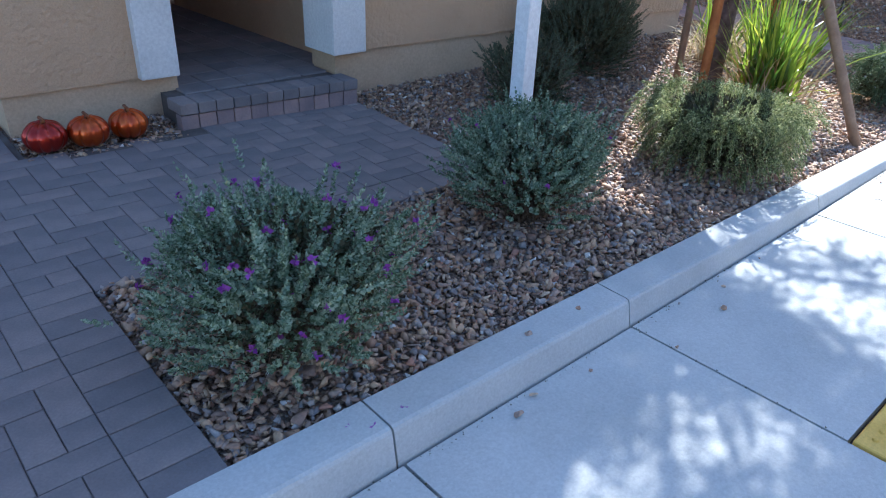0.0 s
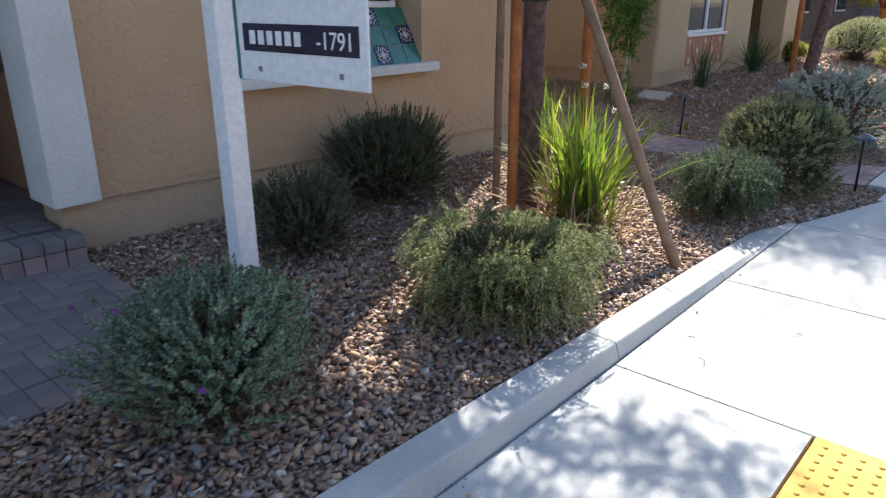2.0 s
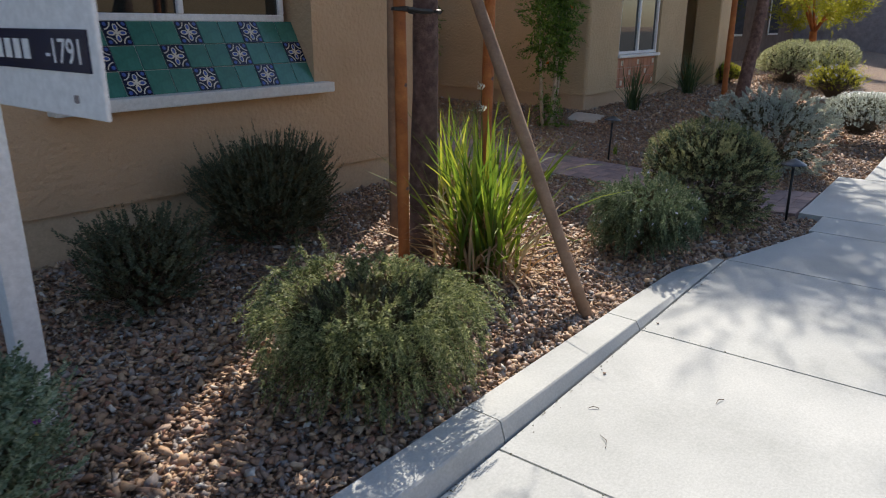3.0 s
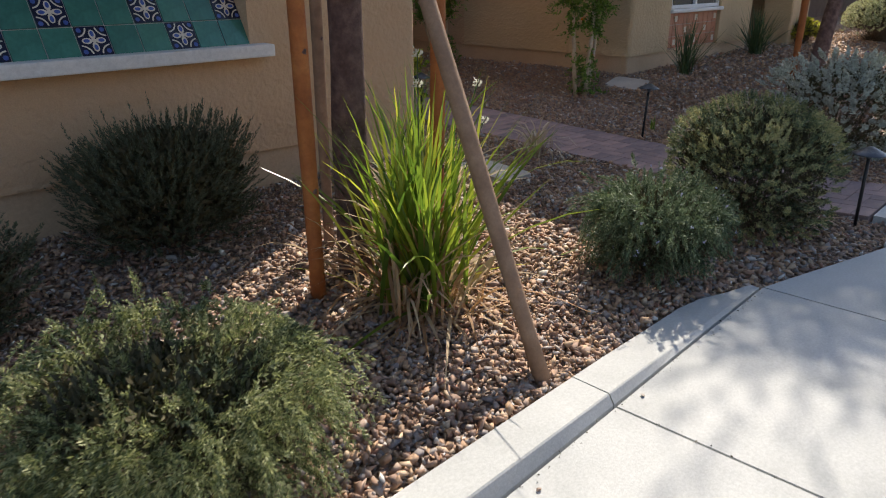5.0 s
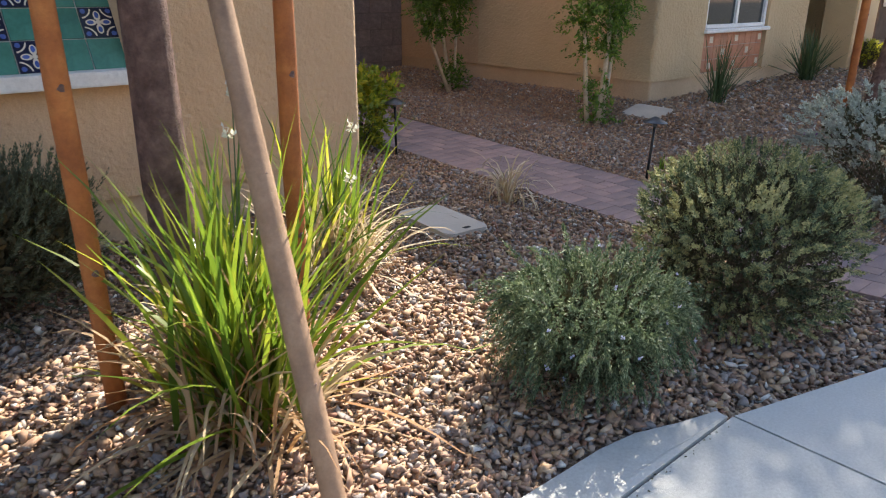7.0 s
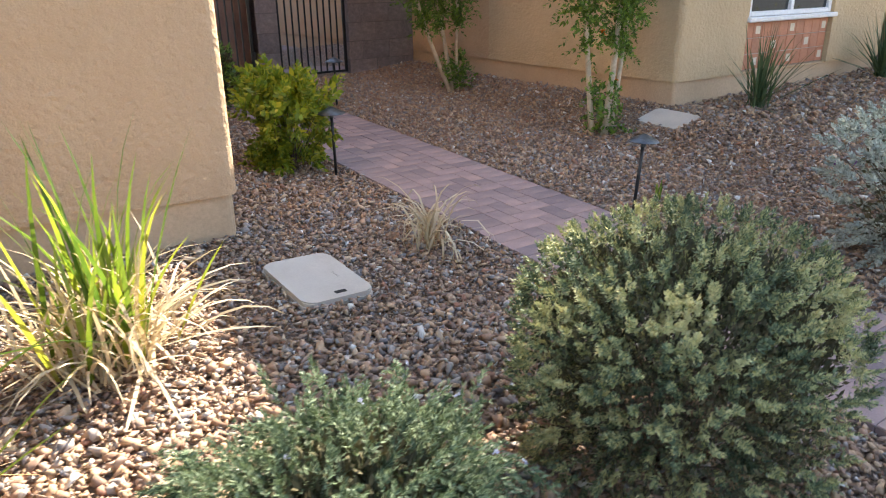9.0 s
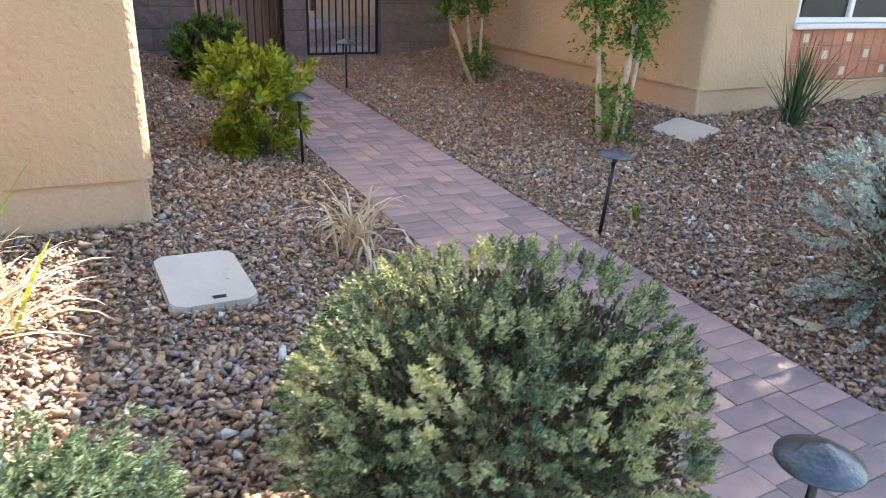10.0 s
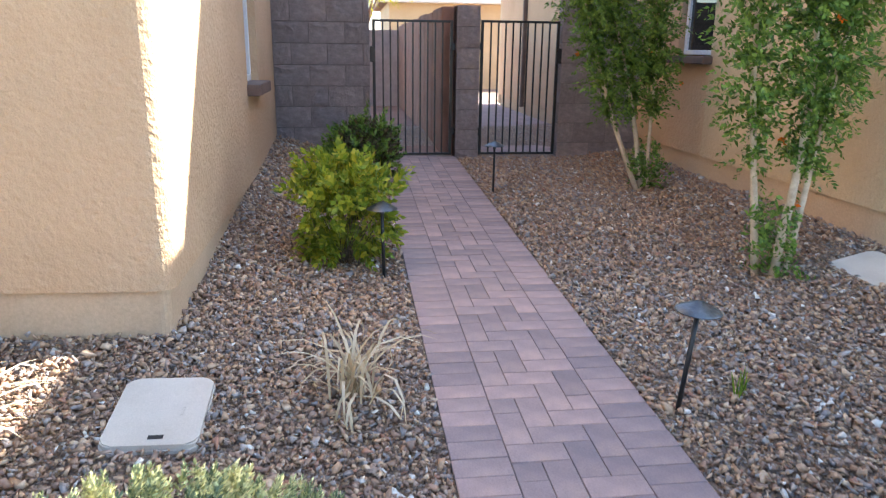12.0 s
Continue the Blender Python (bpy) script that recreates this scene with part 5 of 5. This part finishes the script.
strap_grass("strap_grass", 6.45, 3.28, 62, 0.92, 0.018, 0.24, 0.55, 53, "smaller clump of green strap grass with pale dry leaves", BLADE, 0.085, 300, [], STRAW_PALE)
strap_grass("dry_grass", 8.2, 3.66, 52, 0.56, 0.012, 0.45, 3.8, 55, "withered straw-coloured grass tuft in gravel", STRAW_PALE, 0.04, 0, [])
strap_grass("sotol", 12.46, 4.42, 100, 0.74, 0.012, 0.5, 0.25, 57, "spiky dark green sotol by the wall", YUCCA, 0.04, 0, [])
strap_grass("sotol", 15.05, 4.5, 150, 0.75, 0.012, 0.5, 0.25, 58, "spiky dark green sotol near the porch", YUCCA, 0.04, 0, [])
strap_grass("weed", 9.95, 3.52, 14, 0.16, 0.008, 0.35, 0.3, 59, "small green weed in gravel", BLADE, 0.015, 0, [])


def trained_vine(x, y, seed, stems, h, spread, leafy=400):
    """Several pale upright stems with airy green foliage along a wall, a few orange blooms."""
    z = float(bed_z(x, y))
    r = np.random.default_rng(seed)
    ob = thing("trumpet_vine", (x, y, z), "tall green shrub on pale bare stems, few orange blooms", "shrub", "tall shrubs by the second house")
    tips, ways = [], []
    for dx, dy, tx, ty, rad in stems:
        pts = [Vector((x + dx, y + dy, z - 0.05)).lerp(Vector((x + tx, y + ty, z + h)), t) + Vector((0.03 * math.sin(6 * t + seed + tx * 9), 0.03 * math.cos(5 * t + dx * 7), 0)) for t in np.linspace(0, 1, 10)]
        part("stem", tube(pts, [rad * (1 - 0.65 * t) for t in np.linspace(0, 1, 10)], 8, wobble=0.15), PALE_BARK, ob, "pale bare stem", smooth=True)
        for k in range(leafy):
            t = r.uniform(0.2, 1.0) ** 0.6
            p = np.array(pts[min(9, int(t * 9))])
            wide = spread * (0.16 + 1.0 * smooth(0.2, 0.6, t))
            d = unit(r.normal(size=3) + np.array([0, 0, 0.2]))
            q = p + d * wide * r.uniform(0.25, 1.0) + np.array([0, 0, r.uniform(-0.12, 0.12)])
            if q[2] < z + 0.05:
                continue
            tips.append(q)
            ways.append(unit(d + np.array([0, 0, -0.15])))
    for k in range(60):
        a = r.uniform(0, 6.28)
        tips.append(np.array([x + 0.22 * math.cos(a) * r.random(), y + 0.22 * math.sin(a) * r.random(), z + r.uniform(0.05, 0.5)]))
        ways.append(unit(r.normal(size=3) + np.array([0, 0, 0.6])))
    tips, ways = np.array(tips), np.array(ways)
    v, f = sprigs(tips, ways, 13, np.full(len(tips), 0.15), 0.048, 0.024, 1.0, seed)
    part_np("foliage", v, f, VINELEAF, ob)["kind"] = "stuff"
    for k in range(3):
        i = r.integers(0, len(tips))
        c = np.repeat(tips[[i]], 9, 0)
        w = unit(np.array([-0.5, -0.6, 0.1]) + r.normal(0, 0.5, (9, 3)))
        v, f = leaf_mesh(c, w, unit(r.normal(size=(9, 3))), np.full(9, 0.05), np.full(9, 0.026))
        part_np("bloom", v, f, PETAL_ORANGE, ob, "orange bloom")


trained_vine(11.0, 5.02, 61, ((-0.08, 0.05, -0.35, 0.1, 0.028), (0.06, -0.02, 0.1, 0.05, 0.032), (0.1, 0.0, 0.42, 0.0, 0.022)), 2.5, 0.34)
trained_vine(11.13, 7.5, 62, ((-0.05, 0.0, -1.0, 0.2, 0.028), (0.02, 0.05, -0.62, 0.1, 0.028), (0.08, 0.0, -0.15, -0.1, 0.02)), 2.6, 0.34, 620)


# ---- beyond the second house ----
crown_tree("street_tree", 14.6, 3.45, 0.1, (0.75, 0.0), 0.1, 2.3, (13.6, 3.15, 5.1), 2.05, 1.55, 1.6, "leaning young street tree with red-brown trunk", GREENLEAF, BARK, 7000, 71, 0.065, 0.028, 9, 0.24)
pole([(13.85, 3.5, 0.0), (13.85, 3.5, 2.3)], 0.045, STAKE, "orange-brown round stake beside the leaning tree")
crown_tree("yellow_tree", 24.6, 4.5, 0.3, (0.1, 0), 0.11, 1.25, (24.7, 4.5, 2.05), 1.25, 1.2, 0.75, "small tree with bright yellow-green crown", YELLOWLEAF, STAKE, 1500, 72, 0.07, 0.03, 9, 0.2)
dome_shrub("hedge_shrub", 19.0, 3.75, 1.1, 0.6, 0.95, "rounded green shrub by the far lawn, leaves paled for sunlight", SUN_HEDGE, 1500, 12, 0.12, 0.04, 0.02, 0.85, 73, z=0.15)
dome_shrub("hedge_shrub", 20.8, 3.3, 1.2, 0.6, 0.9, "rounded green shrub, sunlight put into its pale leaves", SUN_HEDGE, 1500, 12, 0.12, 0.04, 0.02, 0.85, 74, z=0.15)
dome_shrub("flowering_shrub", 17.4, 2.55, 0.55, 0.5, 0.6, "yellowing shrub with pale lilac flower spikes", YELLOWLEAF, 700, 12, 0.12, 0.03, 0.012, 0.8, 75, z=0.1, long=0.3, flowers=(PETAL_BLUE, 60, 0.03))
dome_shrub("flowering_shrub", 17.2, 4.55, 0.4, 0.35, 0.5, "low yellow flowering shrub at the porch pier", YELLOWLEAF, 500, 12, 0.1, 0.03, 0.014, 0.8, 76, z=0.2)
dome_shrub("silver_shrub", 13.2, 1.45, 0.75, 0.55, 0.55, "low silver-green shrub at the pavement edge", SILVER, 1100, 14, 0.1, 0.026, 0.013, 0.85, 77, z=0.0)


def far_house(x0, x1, y0, y1, h, wall, label, windows):
    ob = thing("far_house", ((x0 + x1) / 2, (y0 + y1) / 2, 0), label, "house", kind="structure")
    part("wall", box(x0, x1, y0, y1, -0.2, h), wall, ob)
    bm = bmesh.new()
    e = 0.5
    pts = ((x0 - e, y0 - e, h), (x1 + e, y0 - e, h), (x1 + e, y1 + e, h), (x0 - e, y1 + e, h), ((x0 + x1) / 2, (y0 * 2 + y1) / 3, h + 1.7), ((x0 + x1) / 2, (y0 + y1 * 2) / 3, h + 1.7))
    q = [bm.verts.new(p) for p in pts]
    for f in ((0, 1, 4), (1, 2, 5, 4), (2, 3, 5), (3, 0, 4, 5), (3, 2, 1, 0)):
        bm.faces.new([q[i] for i in f])
    part("roof", bm, ROOFT, ob)
    for wx in windows:
        w = part("window", box(wx, wx + 1.2, y0 - 0.05, y0 - 0.01, 1.1, 2.4, 0.01), VINYL, ob)
        part("pane", box(wx + 0.06, wx + 1.14, y0 - 0.07, y0 - 0.052, 1.16, 2.34), GLASS, w)
        if h > 5:
            w = part("window", box(wx, wx + 1.2, y0 - 0.05, y0 - 0.01, 3.7, 5.0, 0.01), VINYL, ob)
            part("pane", box(wx + 0.06, wx + 1.14, y0 - 0.07, y0 - 0.052, 3.76, 4.94), GLASS, w)
    return ob


def front_walk():
    """Concrete walk from the pavement to the house beyond the hedge."""
    ob = thing("front_walk", (18.5, 2, 0), "sunlit pale concrete front walk beyond the shrubs", "walk", kind="structure")
    for a, b in ((0.965, 1.68), (1.69, 2.4), (2.41, 3.1)):
        part("slab", box(17.3, 19.6, a, b, -0.1, 0.075, 0.006), CONCRETE, ob)


front_walk()
far_house(22.5, 30, 6.2, 16, 3.0, BROWN_TRIM, "brown stucco house farther along the street", (22.6, 26.5))
crown_tree("garden_tree", 8.6, 21.0, 0.1, (0, 0), 0.12, 1.8, (8.7, 21.0, 3.0), 1.6, 1.4, 1.2, "sunlit yellow-green garden tree behind the block wall", YELLOWLEAF, BARK, 1500, 78, 0.07, 0.03, 9, 0.2)
far_house(32, 40, 3.4, 14, 5.4, BLOCK, "brick-clad house at the end of the row", (33.5, 37))
far_house(-20, 10, -26, -16, 5.4, STUCCO, "tan stucco houses across the street", (-16, -10, -4, 2, 6))
far_house(14, 40, -26, -16, 5.4, STUCCO_PALE, "pale stucco houses across the street", (17, 23, 29, 35))


# ---- gravel ----
def on_gravel(x, y):
    """True where the beds lie open: not on paving, walls or lids."""
    ok = ((x < 6.92) & (y > kerb_inner(x) + 0.006)) | ((x >= 6.92) & (y > walk_edge(x) + 0.012))
    ok &= ~((x > 8.556) & (x < 9.514) & (y > 1.15))
    ok &= ~((x < 0.585) | ((x < 2.8) & (y > 2.63)))
    ok |= (x > 0.73) & (x < 1.58) & (y > 3.965) & (y < 4.44)
    ok &= ~((x > 2.6) & (x < 7.3) & (y > 4.22))
    ok &= ~((x > 11.84) & (y > 4.92)) & ~(y > 9.45)
    ok &= ~((abs(x - 7.415) < 0.185) & (abs(y - 3.5) < 0.255)) & ~((abs(x - 11.57) < 0.18) & (abs(y - 4.74) < 0.24))
    return ok


def gravel(name, x0, x1, y0, y1, per_m2, size, detail, seed, extra=0.0):
    r = np.random.default_rng(seed)
    n = int((x1 - x0) * (y1 - y0) * per_m2)
    x, y = r.uniform(x0, x1, n), r.uniform(y0, y1, n)
    keep = on_gravel(x, y)
    x, y = x[keep], y[keep]
    n = len(x)
    kinds = []
    for k in range(24):
        bm = bmesh.new()
        for c in unit(r.normal(size=(detail, 3))):
            bm.verts.new(np.sign(c) * np.abs(c) ** 0.8 * r.uniform(0.85, 1.1))
        bmesh.ops.convex_hull(bm, input=bm.verts[:])
        bmesh.ops.triangulate(bm, faces=bm.faces[:])
        bm.verts.index_update()
        kinds.append((np.array([v.co[:] for v in bm.verts]), np.array([[v.index for v in f.verts] for f in bm.faces])))
        bm.free()
    s = np.minimum(size * np.exp(r.normal(0, 0.34, n)), max(1.55 * size if size > 0.02 else 2.2 * size, 0.0))
    ax = np.column_stack([s * r.uniform(0.95, 1.55, n), s * r.uniform(0.75, 1.1, n), s * r.uniform(0.4, 0.7, n)])
    q = unit(np.column_stack([r.normal(0, 0.28, n), r.normal(0, 0.28, n), r.normal(size=n), r.normal(size=n)]))
    qx, qy, qz, qw = q.T
    R = np.stack([1 - 2 * (qy**2 + qz**2), 2 * (qx * qy - qz * qw), 2 * (qx * qz + qy * qw), 2 * (qx * qy + qz * qw), 1 - 2 * (qx**2 + qz**2), 2 * (qy * qz - qx * qw), 2 * (qx * qz - qy * qw), 2 * (qy * qz + qx * qw), 1 - 2 * (qx**2 + qy**2)], 1).reshape(n, 3, 3)
    place = np.column_stack([x, y, bed_z(x, y) - 0.016 + ax[:, 2] * 0.7 + r.uniform(0, 0.016, n)])
    which = r.integers(0, len(kinds), n)
    allv, allf, count = [], [], 0
    for k, (kv, kf) in enumerate(kinds):
        m = which == k
        V = np.einsum("nij,nkj->nki", R[m], kv[None] * ax[m][:, None]) + place[m][:, None]
        allv.append(V.reshape(-1, 3))
        allf.append((kf[None] + (np.arange(m.sum()) * len(kv))[:, None, None]).reshape(-1, 3) + count)
        count += len(allv[-1])
    ob = part_np(name, np.concatenate(allv), np.concatenate(allf), PEBBLE)
    return tagged(ob, "mixed brown, grey and tan crushed landscaping gravel", "gravel", kind="stuff")


gravel("gravel", 0.55, 8.6, 0.95, 3.0, 3000, 0.0136, 9, 81)
gravel("gravel", 0.55, 8.6, 3.0, 9.45, 2500, 0.0132, 7, 82)
gravel("gravel", 9.5, 12.0, 0.97, 9.45, 2400, 0.0136, 7, 83)
gravel("gravel", 12.0, 20.0, 1.03, 4.95, 550, 0.022, 6, 84)


def strays():
    """Single stones that rolled onto the kerb and slabs."""
    r = random.Random(5)
    for x, y, s in ((1.5, 1.2, 0.02), (1.62, 1.24, 0.017), (1.75, 1.4, 0.016), (2.05, 1.4, 0.014), (2.3, 1.07, 0.012), (2.72, 1.1, 0.017), (1.9, 1.2, 0.01), (2.9, 1.2, 0.012), (2.6, 1.25, 0.01), (3.3, 1.23, 0.009), (4.9, 1.22, 0.01), (5.6, 1.24, 0.01)):
        bm = bmesh.new()
        for k in range(11):
            c = Vector((r.gauss(0, 1), r.gauss(0, 1), r.gauss(0, 1))).normalized()
            bm.verts.new((c.x * s * 1.2, c.y * s * 0.9, c.z * s * 0.6))
        bmesh.ops.convex_hull(bm, input=bm.verts[:])
        z = float(walk_z(x)) if y < 1.285 else float(bed_z(x, 1.46)) + 0.012
        bmesh.ops.translate(bm, verts=bm.verts[:], vec=(x, y, z + s * 0.55))
        tagged(part("stone", bm, PEBBLE, None), "stray brown gravel stone on concrete", "stone", "stray stones")


strays()


def kerb_debris():
    """Grit, leaf crumbs and seed husks gathered along the foot of the kerb and in the slab joints."""
    r = np.random.default_rng(19)
    n = 320
    x = r.uniform(0.6, 6.9, n)
    y = 1.279 - np.abs(r.normal(0, 0.016, n))
    in_joint = r.random(n) < 0.25
    joint = r.choice([1.05, 2.28, 4.09, 5.47], n)
    x = np.where(in_joint, joint + r.normal(0, 0.008, n), x)
    y = np.where(in_joint, r.uniform(0.4, 1.27, n), y)
    base = np.column_stack([x, y, walk_z(x) + 0.0015 + r.uniform(0, 0.003, n)])
    way = unit(np.column_stack([r.normal(size=n), r.normal(size=n), r.uniform(-0.1, 0.35, n)]))
    size = 0.004 + 0.009 * r.random(n) ** 2
    v, f = leaf_mesh(base, way, unit(np.cross(way, r.normal(size=(n, 3)))), size, size * 0.7, 0.6)
    v[:, 2] = np.maximum(v[:, 2], walk_z(v[:, 0]) + 0.0008)
    tagged(part_np("debris", v, f, SHADE_AND_CRUMB_LEAF), "dark grit and leaf crumbs gathered along the kerb", "debris", kind="stuff")


kerb_debris()


def litter():
    """Fallen petals, a dry leaf and twigs on the concrete and gravel."""
    r = np.random.default_rng(9)
    for x, y, mat, name, label, size in ((0.93, 1.4, PETAL_PURPLE, "fallen_petal", "fallen purple petal on the kerb", 0.016), (0.99, 1.36, PETAL_PURPLE, "fallen_petal", "fallen purple petal on the kerb", 0.018), (1.12, 1.37, PETAL_PURPLE, "fallen_petal", "fallen purple petal on the kerb", 0.015), (9.83, 2.22, STRAW_PALE, "fallen_leaf", "pale yellow fallen leaf on gravel", 0.1), (7.45, 1.42, STRAW, "fallen_leaf", "dry brown fallen leaf on gravel", 0.05), (6.95, 1.36, STRAW, "fallen_leaf", "dry brown fallen leaf on gravel", 0.04)):
        z = (float(bed_z(x, 1.46)) + 0.016 if y < 1.465 and x < 6 else float(bed_z(x, y)) + 0.022)
        n = 3
        w = unit(np.column_stack([r.normal(size=n), r.normal(size=n), r.uniform(0, 0.25, n)]))
        v, f = leaf_mesh(np.tile([x, y, z], (n, 1)), w, unit(np.cross(w, [0, 0, 1.0])), np.full(n, size), np.full(n, size * 0.7))
        tagged(part_np(name, v, f, mat), label, "leaf")
    for x, y, a, l in ((4.35, 0.95, 0.4, 0.09), (4.6, 1.1, 1.9, 0.05), (5.0, 0.7, 2.6, 0.06)):
        z = float(walk_z(x)) + 0.004
        tagged(part("twig", tube([(x, y, z), (x + l * 0.5 * math.cos(a), y + l * 0.5 * math.sin(a), z + 0.006), (x + l * math.cos(a + 0.3), y + l * math.sin(a + 0.3), z)], [0.002, 0.002, 0.001], 5), TWIG), "small dry twig lying on concrete", "twig")


litter()


# ---- pavers ----
def paver_mesh(w, d, h, mat):
    bm = box(-w / 2, w / 2, -d / 2, d / 2, -h, 0)
    top = [e for e in bm.edges if min(v.co.z for v in e.verts) > -0.001]
    bmesh.ops.bevel(bm, geom=top, offset=0.0035, segments=2, profile=0.5, affect="EDGES")
    me = bpy.data.meshes.new("paver")
    bm.to_mesh(me)
    bm.free()
    me.materials.append(mat)
    return me


def lay(parent, x0, x1, y0, y1, mat, cache, height, r):
    w, d = round(x1 - x0 - 0.003, 4), round(y1 - y0 - 0.003, 4)
    if w < 0.02 or d < 0.02:
        return
    if (w, d, mat.name) not in cache:
        cache[(w, d, mat.name)] = paver_mesh(w, d, 0.06, mat)
    o = new("paver", cache[(w, d, mat.name)])
    cx, cy = (x0 + x1) / 2, (y0 + y1) / 2
    slope_y = (height(cx, cy + 0.1) - height(cx, cy - 0.1)) / 0.2
    slope_x = (height(cx + 0.1, cy) - height(cx - 0.1, cy)) / 0.2
    o.matrix_world = Matrix.Translation((cx, cy, height(cx, cy) + r.uniform(-0.0015, 0.0015))) @ Euler((math.atan(slope_y) + r.uniform(-0.006, 0.006), -math.atan(slope_x) + r.uniform(-0.006, 0.006), 0)).to_matrix().to_4x4()
    attach(o, parent)


def herringbone(parent, x0, x1, y0, y1, u, mat, cache, height, r, keep=None):
    nx, ny = int(round((x1 - x0) / u)), int(round((y1 - y0) / u))
    for row in range(-1, ny + 1):
        for c in range(-1, nx + 1):
            m = (c - row) % 4
            if m == 0:
                a, b, p, q = c, c + 2, row, row + 1
            elif m == 2:
                a, b, p, q = c, c + 1, row - 1, row + 1
            else:
                continue
            a, b, p, q = max(a, 0), min(b, nx), max(p, 0), min(q, ny)
            if a < b and p < q:
                X0, X1, Y0, Y1 = x0 + a * u, x0 + b * u, y0 + p * u, y0 + q * u
                if keep is None or keep((X0 + X1) / 2, (Y0 + Y1) / 2):
                    lay(parent, X0, X1, Y0, Y1, mat, cache, height, r)


def path_z(x, y):
    return float(bed_z(9.0, y)) * (1 - float(smooth(1.9, 1.1, y))) + float(smooth(1.9, 1.1, y)) * float(walk_z(x))


def drive_z(x, y):
    return float(bed_z(max(x, 0.6), y)) + 0.012


def paving():
    r = random.Random(11)
    cache = {}
    u = 0.1155
    ob = thing("path", (9.0, 5, -0.1), "narrow pinkish paver path in herringbone with soldier borders", "path", kind="structure")
    bed = bmesh.new()
    rows = []
    for y in np.arange(1.2, 9.56, 0.5):
        rows.append([bed.verts.new((x, y, path_z(9.0, y) - 0.008)) for x in (8.563, 9.507)])
    for a, b in zip(rows, rows[1:]):
        bed.faces.new((a[0], a[1], b[1], b[0]))
    part("joint_sand", bed, JOINT, ob)
    xs = (8.565, 8.795, 9.275, 9.505)
    k = 0
    while 1.2 + (k + 1) * u < 9.55:
        y = 1.2 + k * u
        lay(ob, xs[0], xs[1], y, y + u, PAVER_PINK, cache, path_z, r)
        lay(ob, xs[2], xs[3], y, y + u, PAVER_PINK, cache, path_z, r)
        k += 1
    herringbone(ob, xs[1], xs[1] + 4 * 0.12, 1.2, 9.55, 0.12, PAVER_PINK, cache, path_z, r)
    drive = thing("entry_paving", (0.5, 3, 0.0), "grey concrete pavers of the entry walk in herringbone", "paving", kind="structure")
    bed = bmesh.new()
    for x0, x1, y0, y1 in ((-2.2, 0.57, 1.47, 2.64), (-2.2, 0.72, 2.64, 8.0), (0.72, 2.78, 2.64, 4.06), (1.6, 2.78, 4.06, 4.2)):
        g = [[bed.verts.new((x, y, drive_z(x, y) - 0.008)) for y in np.linspace(y0, y1, 6)] for x in np.linspace(x0, x1, 6)]
        for i in range(5):
            for j in range(5):
                bed.faces.new((g[i][j], g[i + 1][j], g[i + 1][j + 1], g[i][j + 1]))
    part("joint_sand", bed, JOINT, drive)
    u = 0.112
    k = 0
    while 1.475 + (k + 1) * u < 2.66:
        lay(drive, 0.35, 0.57, 1.475 + k * u, 1.475 + (k + 1) * u, PAVER_GREY, cache, drive_z, r)
        k += 1
    herringbone(drive, 0.35 - 12 * u, 0.35, 1.475, 1.475 + k * u, u, PAVER_GREY, cache, drive_z, r)
    y1 = 1.475 + k * u
    for i in range(19):
        lay(drive, 0.577 + i * u, 0.577 + (i + 1) * u, y1, y1 + 0.22, PAVER_GREY, cache, drive_z, r)
    herringbone(drive, 0.35 - 12 * u, 2.79, y1 + 0.224, y1 + 0.224 + 11 * u, u, PAVER_GREY, cache, drive_z, r, lambda x, y: y < 4.08 and not (x > 2.76) and not (0.7 < x < 1.6 and y > 3.96))
    herringbone(drive, 0.35 - 12 * u, 0.63, y1, y1 + 0.224, u, PAVER_GREY, cache, drive_z, r)
    herringbone(drive, 0.35 - 12 * u, 0.70, y1 + 0.224 + 11 * u, 4.9, u, PAVER_GREY, cache, drive_z, r, lambda x, y: x < 0.7)


paving()
